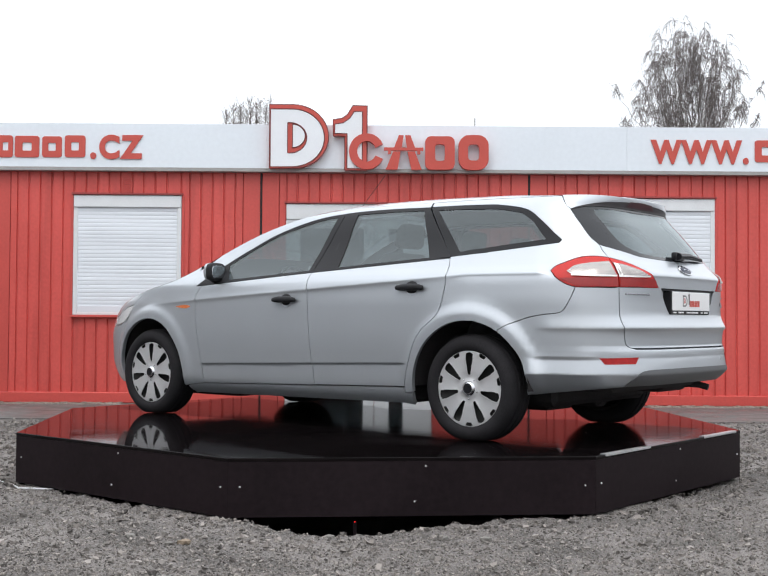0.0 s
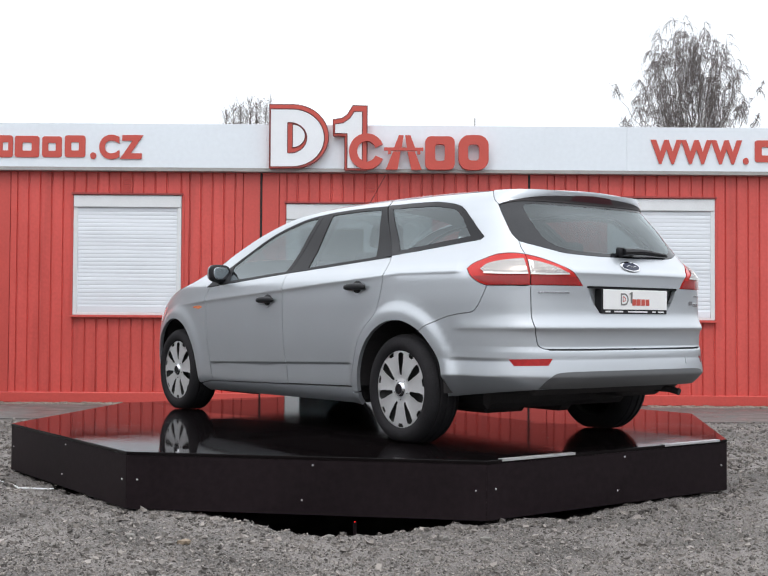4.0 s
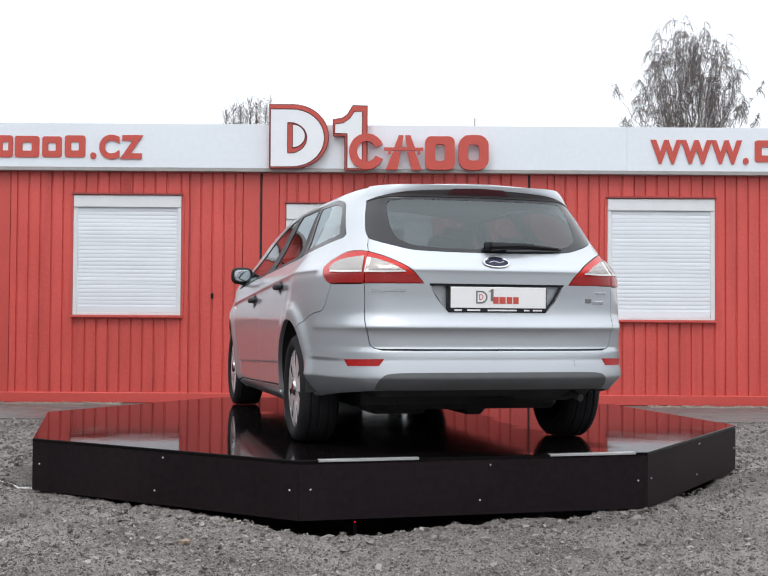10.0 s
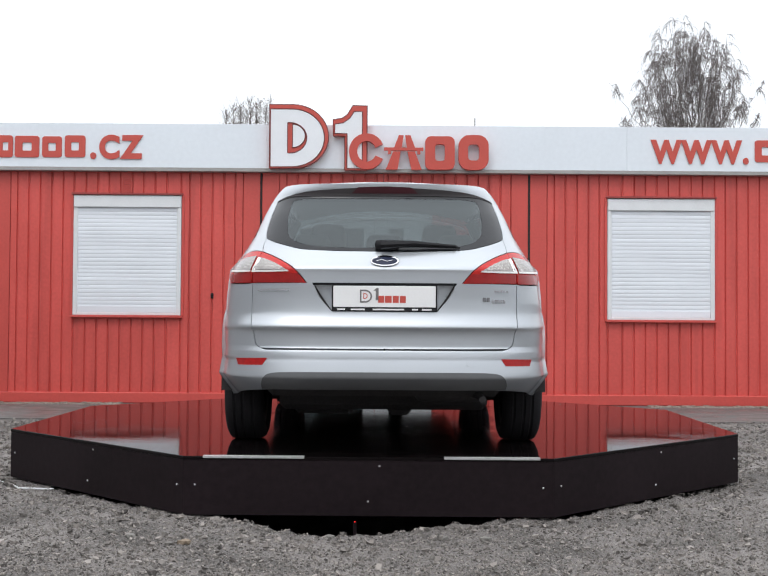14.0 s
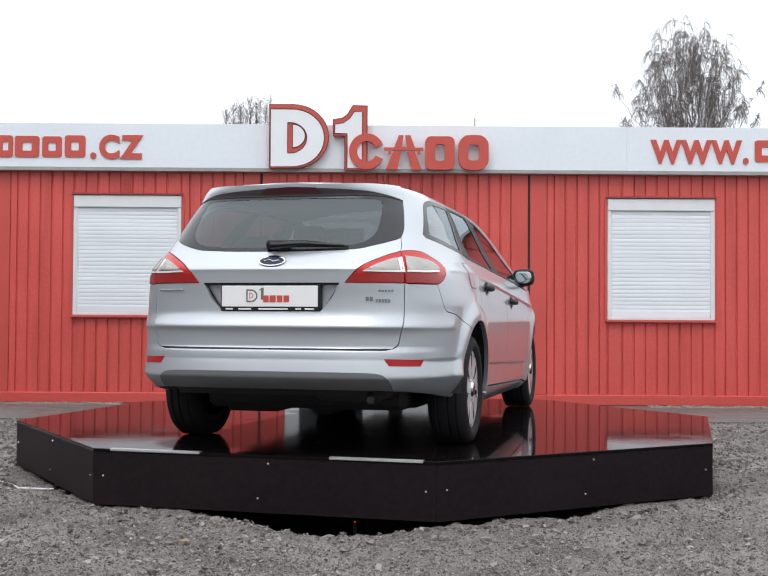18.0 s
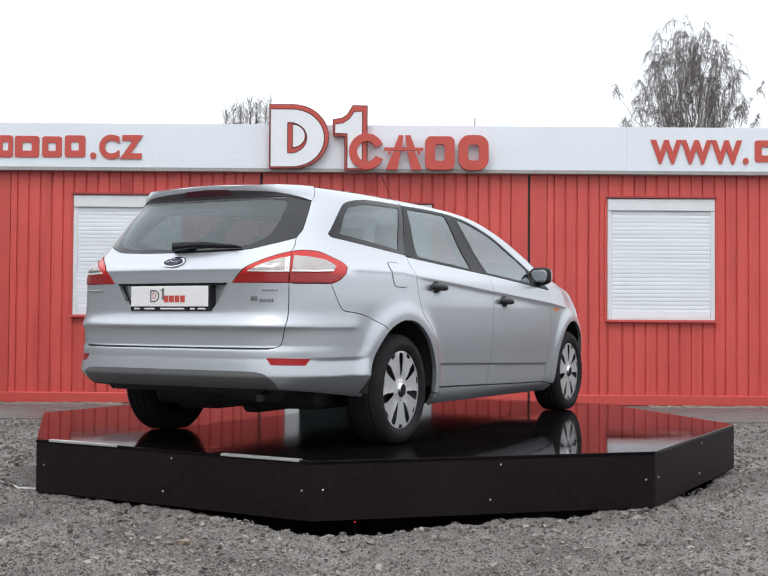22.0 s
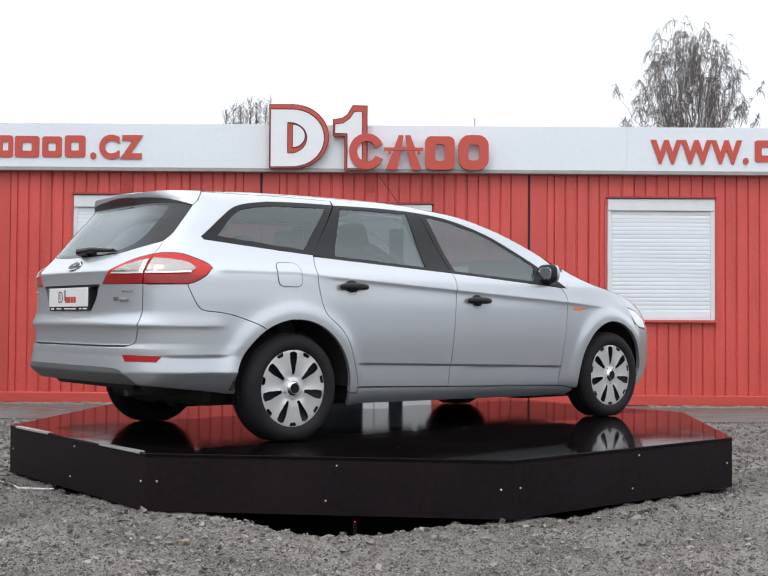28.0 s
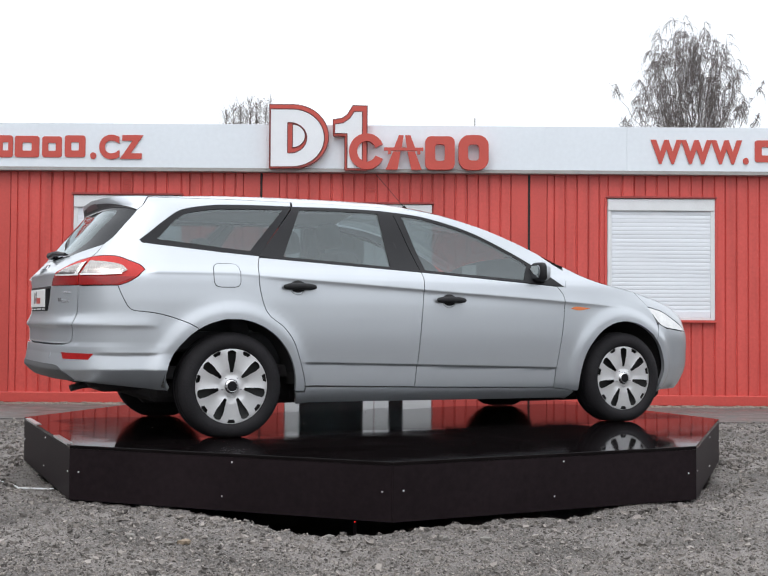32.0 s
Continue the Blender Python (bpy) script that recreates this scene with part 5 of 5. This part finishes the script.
def house_sign():
    y0 = FAS_Y - 0.09
    s = empty("roof_sign", pose(0, y0, 0), "large white and red cut-out roof sign on the fascia", "sign")
    def lay(pts, y, d, m, name="sign_piece"):
        return part(name, plate(bmesh.new(), pts, y, y + d), m, s)
    k = 13.4 / 13.5
    X = lambda px: (px - 769.4) / 171.4 * k
    Z = lambda py, px: .705 + (651.7 + (px - 784) * .0063 - py) / 171.4 * k
    # the big round-backed plate, red behind and white in front, with a red-edged window
    x0, x1, zt, zb = X(549), X(669), Z(215, 600), Z(345, 600)
    part("round_plate_edge", plate(bmesh.new(), dee(x0, zb, x1 - x0, zt - zb), 0.0, 0.09), SIGN_RED, s)
    w0, w1, wt, wb = X(551), X(661), Z(224, 600), Z(342, 600)
    part("round_plate", ring_plate(bmesh.new(), dee(w0, wb, w1 - w0, wt - wb), dee(X(586), Z(314, 600), X(625) - X(586), Z(252, 600) - Z(314, 600)), -0.004, -0.0005), SIGN_WHITE, s)
    part("round_window", plate(bmesh.new(), dee(X(596), Z(303, 600), X(622) - X(596), Z(255, 600) - Z(303, 600)), -0.0035, -0.0008), SIGN_WHITE, s)
    # the slim stepped plate
    def stepped(d):
        return [(X(704 - d), Z(347 + d, 700)), (X(746 + d), Z(347 + d, 700)), (X(746 + d), Z(218 - d, 700)), (X(719 - d * .4), Z(218 - d, 700)), (X(708), Z(236 - d, 700)), (X(697), Z(244 - d, 700)), (X(680 - d), Z(247 - d, 700)), (X(680 - d), Z(277 + d, 700)), (X(704 - d), Z(277 + d, 700))]
    part("stepped_plate_edge", plate(bmesh.new(), stepped(1.5), 0.002, 0.09), SIGN_RED, s)
    part("stepped_plate", plate(bmesh.new(), [(X(707), Z(345, 700)), (X(738), Z(345, 700)), (X(738), Z(229, 700)), (X(721), Z(229, 700)), (X(712), Z(243, 700)), (X(699), Z(252, 700)), (X(682), Z(255, 700)), (X(682), Z(274, 700)), (X(707), Z(274, 700))], -0.003, 0.0015), SIGN_WHITE, s)
    def edging(pts, y):
        loop = [(x, y, z) for x, z in pts]
        part("edge_band", tube(bmesh.new(), loop + loop[:1], 0.0065, 4), SIGN_EDGE, s)
    edging(dee(w0, wb, w1 - w0, wt - wb), -0.004)
    edging(dee(X(586), Z(314, 600), X(625) - X(586), Z(252, 600) - Z(314, 600)), -0.004)
    edging(dee(X(596), Z(303, 600), X(622) - X(596), Z(255, 600) - Z(303, 600)), -0.004)
    edging(dee(x0, zb, x1 - x0, zt - zb), 0.003)
    edging(stepped(1.5), 0.003)
    edging([(X(707), Z(345, 700)), (X(738), Z(345, 700)), (X(738), Z(229, 700)), (X(721), Z(229, 700)), (X(712), Z(243, 700)), (X(699), Z(252, 700)), (X(682), Z(255, 700)), (X(682), Z(274, 700)), (X(707), Z(274, 700))], -0.003)
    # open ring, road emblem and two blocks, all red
    cx, cz, ro, ri = X(747), Z(311, 747), .212, .122
    bm = bmesh.new()
    n = 40
    a0, a1 = radians(24), radians(336)
    outer = [(cx + ro * .98 * math.cos(a0 + (a1 - a0) * j / n), cz + ro * math.sin(a0 + (a1 - a0) * j / n)) for j in range(n + 1)]
    inner = [(cx + ri * .92 * math.cos(a0 + (a1 - a0) * j / n), cz + ri * math.sin(a0 + (a1 - a0) * j / n)) for j in range(n + 1)]
    plate(bm, outer + inner[::-1], -0.03, 0.05)
    part("ring_piece", bm, SIGN_RED, s)
    P = lambda *pts: [(X(a), Z(b, 830)) for a, b in pts]
    for pts in (P((812, 278), (822, 278), (818, 303), (803, 303)), P((825, 278), (836, 278), (845, 303), (829, 303)), P((801, 311), (816, 311), (810, 348), (786, 348)), P((830, 311), (845, 311), (859, 348), (838, 348)),
                P((782, 303), (862, 303), (862, 309), (782, 309)), P((790, 309), (796, 309), (796, 316), (790, 316)), P((850, 309), (856, 309), (856, 316), (850, 316))):
        lay(pts, -0.02, 0.05, SIGN_RED, "road_piece")
    # two solid blocks with rounded corners
    def rounded(xa, xb, ya, yb, r, n=8):
        pts = []
        for qx, qy, q in ((xb - r, ya + r, 0), (xa + r, ya + r, 90), (xa + r, yb - r, 180), (xb - r, yb - r, 270)):
            for j in range(n + 1):
                a = radians(q + 90 * j / n)
                pts.append((X(qx + r * math.cos(a)), Z(qy - r * math.sin(a), 900)))
        return pts
    part("block_piece", ring_plate(bmesh.new(), rounded(866, 926, 280, 348, 12), rounded(886, 906, 296, 330, 6), -0.02, 0.05), SIGN_RED, s)
    part("block_piece", ring_plate(bmesh.new(), rounded(934, 995, 277, 348, 22), rounded(953, 976, 296, 329, 8), -0.02, 0.05), SIGN_RED, s)
    return s


house_sign()
FZ = lambda py, px: .705 + (651.7 + (px - 784) * .0063 - py) / 171.4 * .9926
FX = lambda px: (px - 769.4) / 171.4 * .9926
# the web address: its general parts are lettered, the name in it stays plain blocks
for text, px0, px1, py in ((".CZ", 182, 290, 321), ("WWW.", 1329, 1530, 330)):
    ob, w = lettering("address_lettering", text, FX(px0), FZ(py, px0), 0.262, "web address on the fascia")
    lo = min(v.co.x for v in ob.data.vertices)
    k = (FX(px1) - FX(px0)) / (w - lo)
    ob.matrix_basis = pose(FX(px0) - lo * k, FAS_Y - 0.011, FZ(py, px0), 90) @ Matrix.Diagonal((k, 1, 1, 1))
for px0, px1, py0, py1 in ((-60, -10, 278, 321), (-6, 24, 276, 321), (28, 78, 277, 321), (84, 124, 278, 321), (130, 172, 276, 321), (1543, 1588, 285, 330), (1596, 1620, 285, 330)):
    bm = bmesh.new()
    r = .03
    a, b, c, d = FX(px0), FX(px1), FZ(py1, px0), FZ(py0, px0)
    pts = []
    for qx, qz, q in ((b - r, d - r, 0), (a + r, d - r, 90), (a + r, c + r, 180), (b - r, c + r, 270)):
        pts += [(qx + r * math.cos(radians(q + 30 * j)), qz + r * math.sin(radians(q + 30 * j))) for j in range(4)]
    ins = [((x - (a + b) / 2) * .38 + (a + b) / 2, (z - (c + d) / 2) * .38 + (c + d) / 2) for x, z in pts]
    tagged(part("address_block", ring_plate(bm, pts, ins, FAS_Y - .012, FAS_Y - .001), SIGN_RED), "red block lettering piece on the white fascia", "sign lettering", "web address on the fascia")


# ---- bare trees behind the offices ----
def twigs_of(seed):
    rnd = random.Random(seed)
    verts, faces = [], []

    def twig(p, q, r, f=.75):
        way = q - p
        a = way.orthogonal().normalized() * r
        b = way.normalized().cross(a)
        i = len(verts)
        for c, g in ((p, 1.0), (q, f)):
            for k in range(3):
                verts.append(c + (a * math.cos(2.094 * k) + b * math.sin(2.094 * k)) * g)
        for k in range(3):
            faces.append((i + k, i + (k + 1) % 3, i + 3 + (k + 1) % 3, i + 3 + k))
    return rnd, verts, faces, twig


def bend(p0, p1, p2, n):
    return [p0 * (1 - q) ** 2 + p1 * 2 * q * (1 - q) + p2 * q * q for q in [k / n for k in range(n + 1)]]


def birch(x, y, label):
    """A bare birch: stems that fan out of one trunk, and tufts of fine twigs hanging from them."""
    t = empty("birch_tree", pose(x, y, GROUND), label, "tree", "bare trees")
    rnd, verts, faces, twig = twigs_of(21)
    bm = bmesh.new()
    tube(bm, [(0, 0, 0), (.04, 0, 1.6), (-.03, .03, 3.2), (.02, 0, 4.6), (0, 0, 5.6)], .19, 10, lambda q: 1 - .45 * q)
    part("trunk", bm, BARK, t, "", True)
    stems = [(-2.35, .2, 8.05), (2.15, -.1, 8.05), (-1.85, .3, 7.1), (1.75, .2, 7.35), (-1.72, -.4, 7.5), (-1.95, 0, 6.85), (1.9, -.3, 7.0), (1.72, .5, 7.65)]
    stems += [(-1.62, .2, 7.45), (-1.5, -.5, 7.9), (-1.35, .6, 8.3), (1.55, -.2, 7.5), (1.48, .5, 8.0), (1.3, -.6, 8.45), (-1.1, .1, 9.1)]
    for k in range(34):
        sx = -1.38 + 2.76 * (k + rnd.random()) / 34
        top = 2.85 * math.sqrt(1 - (sx / 1.5) ** 4)
        stems.append((sx, rnd.uniform(-.8, .8), 6.88 + top * rnd.uniform(.70, 1.08)))

    def strand(p, d, length, r, sag=.5):
        """One fine twig that bends over and hangs."""
        for m in range(7):
            d = (d + Vector((rnd.uniform(-.5, .5), rnd.uniform(-.5, .5), -sag))).normalized()
            q = p + d * length / 7
            twig(p, q, r * (1 - .09 * m))
            if m > 0:
                e = (d + Vector((rnd.uniform(-.9, .9), rnd.uniform(-.9, .9), rnd.uniform(-.4, .4)))).normalized()
                twig(q, q + e * length * rnd.uniform(.05, .14), r * .7)
            p = q

    for sx, sy, sz in stems:
        tip = Vector((sx, sy, sz))
        base = Vector((sx * .35, sy * .1, 4.9 + .5 * rnd.random()))
        mid = Vector((sx * rnd.uniform(.55, .8), sy * .5, base.z + (sz - base.z) * .55))
        line = bend(base, mid, tip, 10)
        for k in range(1, 10):
            line[k] += Vector((rnd.uniform(-.09, .09), rnd.uniform(-.09, .09), 0))
        far = abs(sx) > 1.7
        bm = bmesh.new()
        tube(bm, line, .015 if far else .020, 5, lambda q: 1 - .85 * q)
        part("limb", bm, TWIG, t, "", True)
        for k in range(8 if far else 17):
            q = 1 - (.18 if far else .72) * rnd.random() ** 1.1
            seg = min(9, int(q * 10))
            p = line[seg].lerp(line[seg + 1], q * 10 - seg)
            out = Vector((rnd.uniform(-1, 1), rnd.uniform(-1, 1), 0))
            reach = rnd.uniform(.04, .26) * (1.2 - .4 * q)
            shoulder = p + out.normalized() * reach * .6 + Vector((0, 0, rnd.uniform(.02, .16)))
            hang = p + out.normalized() * reach + Vector((0, 0, rnd.uniform(-.1, .08)))
            way = bend(p, shoulder, hang, 4)
            for a, b in zip(way, way[1:]):
                twig(a, b, .0075, 1.0)
            long = rnd.uniform(.20, .62) * (.6 if far else 1)
            for j in range(rnd.randint(4, 9)):
                a = way[rnd.randint(1, 4)]
                strand(a + Vector((rnd.uniform(-.03, .03), rnd.uniform(-.03, .03), rnd.uniform(-.05, .05))), (out * .5 + Vector((rnd.uniform(-.7, .7), rnd.uniform(-.7, .7), rnd.uniform(-.2, .5)))).normalized(), long * rnd.uniform(.6, 1.1), .0050)
    # thick curtains of twigs along the inner stems
    for cx, top, low, wide, count in ((.13, 9.45, 8.2, .14, 150), (.0, 9.0, 7.9, .34, 110), (.72, 8.1, 6.7, .30, 170), (-.75, 8.2, 7.2, .30, 90), (.35, 8.0, 6.8, .5, 90)):
        for k in range(count):
            z = top - (top - low) * rnd.random()
            spread = wide * (.25 + .75 * (top - z) / (top - low))
            strand(Vector((cx + rnd.gauss(0, spread * .6), rnd.uniform(-.4, .4), z)), Vector((rnd.uniform(-.5, .5), rnd.uniform(-.5, .5), .3)), rnd.uniform(.25, .55), .0052, 1.1)
    link("crown", verts, faces, TWIG, t)
    return t


def small_tree(x, y, label):
    """The top of a small bare tree: many steep fine twigs with a rounded outline."""
    t = empty("bare_tree", pose(x, y, GROUND), label, "tree", "bare trees")
    rnd, verts, faces, twig = twigs_of(8)
    bm = bmesh.new()
    tube(bm, [(0, 0, 0), (.05, 0, 2.2), (0, .04, 4.6), (.03, 0, 5.9)], .13, 8, lambda q: 1 - .6 * q)
    part("trunk", bm, BARK, t, "", True)
    for k in range(22):
        sx = -1.05 + 2.1 * (k + rnd.random()) / 22
        tip = Vector((sx, rnd.uniform(-.6, .6), 7.72 - .42 * sx * sx + rnd.uniform(-.18, .12)))
        line = bend(Vector((sx * .1, 0, 5.0 + .6 * rnd.random())), Vector((sx * 1.05, tip.y * .8, 6.3)), tip, 9)
        bm = bmesh.new()
        tube(bm, line, .022, 5, lambda q: 1 - .8 * q)
        part("limb", bm, BARK, t, "", True)
        for j in range(90):
            q = .35 + .65 * rnd.random()
            seg = min(8, int(q * 9))
            p = line[seg].lerp(line[seg + 1], q * 9 - seg)
            d = Vector((rnd.uniform(-.8, .8), rnd.uniform(-.8, .8), rnd.uniform(-.2, .9))).normalized()
            for m in range(4):
                d = (d + Vector((rnd.uniform(-.45, .45), rnd.uniform(-.45, .45), .22))).normalized()
                e = p + d * rnd.uniform(.04, .09)
                twig(p, e, .0062 - .0007 * m)
                p = e
    link("crown", verts, faces, TWIG, t)
    return t


birch(9.17, 25.0, "tall bare birch with hanging twigs behind the offices")
small_tree(-3.85, 27.0, "small bare tree top showing over the office roofs")


# ---- loose stone ----
def stones():
    """Crushed stone strewn over the ground: one mesh of small angular lumps."""
    rnd = np.random.default_rng(5)
    corners = np.array([(x, y, z) for z in (-1, 1) for y in (-1, 1) for x in (-1, 1)], float)
    quads = np.array([(0, 2, 3, 1), (4, 5, 7, 6), (0, 1, 5, 4), (2, 6, 7, 3), (0, 4, 6, 2), (1, 3, 7, 5)])
    places = []
    while len(places) < 150000:
        y = -4.9 + 8.1 * rnd.random() ** 1.9
        half_w = (y + 8.1) * .36 + .3
        x = rnd.uniform(-half_w, half_w)
        if math.hypot(x, y) < pit_rim(math.atan2(y, x)) - .06 or (y > 0 and abs(x) < 1.9):
            continue
        size = .0023 + rnd.exponential(.0018)
        if rnd.random() < .018:
            size *= rnd.uniform(2, 3.6)
        if y > -.5:
            size *= 1.5
        if math.hypot(x, y) < 2.5:
            size = min(size, .005)
        places.append((x, y, min(size, .019)))
    for k in range(900):
        a = rnd.uniform(0, 2 * math.pi)
        r = max(pit_rim(a), 2.49) + rnd.uniform(-.01, .08)
        places.append((r * math.cos(a), r * math.sin(a), rnd.uniform(.006, .020)))
    n = len(places)
    at = np.array(places)
    ground_z = np.array([ground_height(x, y) for x, y, _ in places])
    pts = corners[None] * rnd.uniform(.2, 1.15, (n, 8, 3)) * np.stack([np.ones(n), rnd.uniform(.55, 1, n), rnd.uniform(.4, .9, n)], 1)[:, None, :]
    a, b, c = rnd.uniform(0, 6.283, n), rnd.uniform(-.5, .5, n), rnd.uniform(-.5, .5, n)
    ca, sa, cb, sb, cc, sc = np.cos(a), np.sin(a), np.cos(b), np.sin(b), np.cos(c), np.sin(c)
    turn = np.stack([np.stack([ca * cb, ca * sb * sc - sa * cc, ca * sb * cc + sa * sc], 1), np.stack([sa * cb, sa * sb * sc + ca * cc, sa * sb * cc - ca * sc], 1), np.stack([-sb, cb * sc, cb * cc], 1)], 1)
    pts = np.einsum("nij,nkj->nki", turn, pts * at[:, 2][:, None, None])
    pts += np.stack([at[:, 0], at[:, 1], ground_z + at[:, 2] * .3], 1)[:, None, :]
    faces = (quads[None] + (np.arange(n) * 8)[:, None, None]).reshape(-1, 4)
    ob = link("gravel", pts.reshape(-1, 3).tolist(), faces.tolist(), STONE_MIX)
    return tagged(ob, "loose grey crushed stone of mixed sizes", "gravel", kind="stuff")


def stone_mix():
    m = surface("mixed_crushed_stone", (0.222, 0.205, 0.194), 0.9, vary=0.12, size=20, fine=120, bump=0.002)
    n, l = m.node_tree.nodes, m.node_tree.links
    geo, ramp, mul = n.new("ShaderNodeNewGeometry"), n.new("ShaderNodeValToRGB"), n.new("ShaderNodeMix")
    l.new(geo.outputs["Random Per Island"], ramp.inputs[0])
    e = ramp.color_ramp.elements
    e[0].color, e[1].color = (.34, .33, .325, 1), (1.55, 1.52, 1.47, 1)
    mid = ramp.color_ramp.elements.new(.6)
    mid.color = (.95, .93, .9, 1)
    mul.data_type, mul.blend_type = "RGBA", "MULTIPLY"
    mul.inputs[0].default_value = 1.0
    b = n["Principled BSDF"]
    l.new(b.inputs["Base Color"].links[0].from_socket, mul.inputs[6]), l.new(ramp.outputs[0], mul.inputs[7]), l.new(mul.outputs[2], b.inputs["Base Color"])
    return m


STONE_MIX = stone_mix()
stones()


def lump_stone(x, y, size, m, label):
    rnd = random.Random(int(x * 1000))
    bm = bmesh.new()
    bmesh.ops.create_icosphere(bm, subdivisions=1, radius=1)
    for v in bm.verts:
        v.co *= 1 + .45 * noise.noise(v.co * 1.4 + Vector((x * 9, y * 7, 0))) + .06 * rnd.uniform(-1, 1)
    bmesh.ops.scale(bm, vec=(size, size * .8, size * .6), verts=bm.verts)
    bmesh.ops.translate(bm, vec=(x, y, ground_height(x, y) + size * .3), verts=bm.verts)
    return tagged(part("stone", bm, m), label, "stone", "larger stones")


for x, y, size, brown in ((-1.13, -2.82, .028, 0), (-.86, -2.95, .035, 1), (-.93, -2.93, .025, 0), (-.22, -2.72, .03, 0), (.32, -2.70, .028, 0), (-1.25, -2.7, .022, 0), (.52, -2.72, .03, 0), (1.62, -3.9, .025, 0), (-1.9, -3.6, .03, 0)):
    lump_stone(x, y, size, STONE_BROWN if brown else STONE, "brown weathered stone on the gravel" if brown else "grey broken stone on the gravel")

# pilot light down in the hollow
bm = bmesh.new()
bmesh.ops.create_uvsphere(bm, u_segments=10, v_segments=6, radius=.0036)
bmesh.ops.translate(bm, vec=(-.105, -2.25, -.335), verts=bm.verts)
pilot = part("pilot_light", bm, LED, None, "", True)
box("bracket", (-.115, -2.245, -.60), (-.095, -2.225, -.335), SKIRT, pilot, .002)
tagged(pilot, "small red pilot light under the turntable", "light")
# a pale cable lies on the ground
bm = bmesh.new()
lay = bend(Vector((-3.6, -.62, 0)), Vector((-2.35, -.80, 0)), Vector((-2.12, -1.33, 0)), 24)
lay += [lay[-1] + (Vector((-1.90, -1.36, 0)) - lay[-1]) * k / 8 for k in range(1, 9)]
heights = [max(ground_height(q.x + d, q.y + e) for d in (-.04, 0, .04) for e in (-.02, 0, .02)) for q in lay]
heights = [sum(heights[max(0, i - 3):i + 4]) / len(heights[max(0, i - 3):i + 4]) + .002 for i in range(len(heights))]
tube(bm, [(q.x, q.y, h if q.length > 2.56 else min(h, -.3095)) for q, h in zip(lay, heights)], .0055, 6)
tagged(part("cable", bm, SHUTTER_FRAME, None, "", True), "thin pale cable lying on the gravel", "cable")


# ---- small fittings of the offices ----
def wall_vent(x0, x1, z0, z1):
    v = empty("wall_vent", pose((x0 + x1) / 2, WALL_Y, (z0 + z1) / 2), "small red louvred vent in the sheet wall", "vent", "wall vents")
    a, b = (x1 - x0) / 2, (z1 - z0) / 2
    part("frame", ring_plate(bmesh.new(), [(-a, -b), (a, -b), (a, b), (-a, b)], [(-a + .012, -b + .012), (a - .012, -b + .012), (a - .012, b - .012), (-a + .012, b - .012)], -.008, .02), RED_FRAME, v)
    box("backing", (-a + .012, .006, -b + .012), (a - .012, .02, b - .012), RED_DARK, v, 0)
    for k in range(6):
        z = -b + .016 + (2 * b - .032) * k / 6
        box("slat", (-a + .013, -.006, z), (a - .013, .004, z + .014), RED_FRAME, v, .001)


WX = lambda px: (px - 769.4) / 171.4
WZ = lambda py, px: .705 + (651.7 + (px - 784) * .0063 - py) / 171.4
for px in (250, 748):
    wall_vent(WX(px), WX(px + 18), WZ(391, px), WZ(362, px))
f = empty("wall_socket", pose(WX(434), WALL_Y, WZ(604, 434)), "small dark weatherproof socket on the wall", "socket")
box("case", (-.016, -.03, -.034), (.016, .0, .034), PLASTIC, f, .008)
box("cover", (-.012, -.036, -.028), (.012, -.0305, .012), GLOSS_BLACK, f, .003)
# a black plate stands in for the dark hole of a corner casting
f = empty("casting_hole", pose(WX(-2), WALL_Y, WZ(806, 0)), "black plate in place of the corner casting hole at the foot of the office frame", "lifting eye")
box("plate", (-.03, -.046, -.05), (.03, -.031, .05), SEAM, f, .01)
f = empty("roof_mast", pose(WX(968) * 1.09, 6.6, WALL_TOP + .3), "thin grey mast on the office roof", "mast")
part("pole", tube(bmesh.new(), [(0, 0, 0), (0, 0, .56)], .008, 6), GREY_EDGE, f)
box("foot", (-.06, -.06, .0), (.06, .06, .03), GREY_EDGE, f, .004)


# ---- how the turntable and the car on it turn ----
def turned(t):
    s = (t - 13) / 16
    return math.degrees(-1.01646 * s + 0.00458 * s * s + 0.00568 * s ** 3)


def motions():
    times = [k * 0.5 for k in range(65)]
    walk(TABLE, [(t, pose(0, 0, 0, 0, 0, turned(t))) for t in times])
    walk(CAR, [(t, pose(0, 0, 0, 0, 0, turned(t)) @ pose(CAR_X, CAR_Y, 0.001, 0, 0, CAR_TURN)) for t in times])


motions()
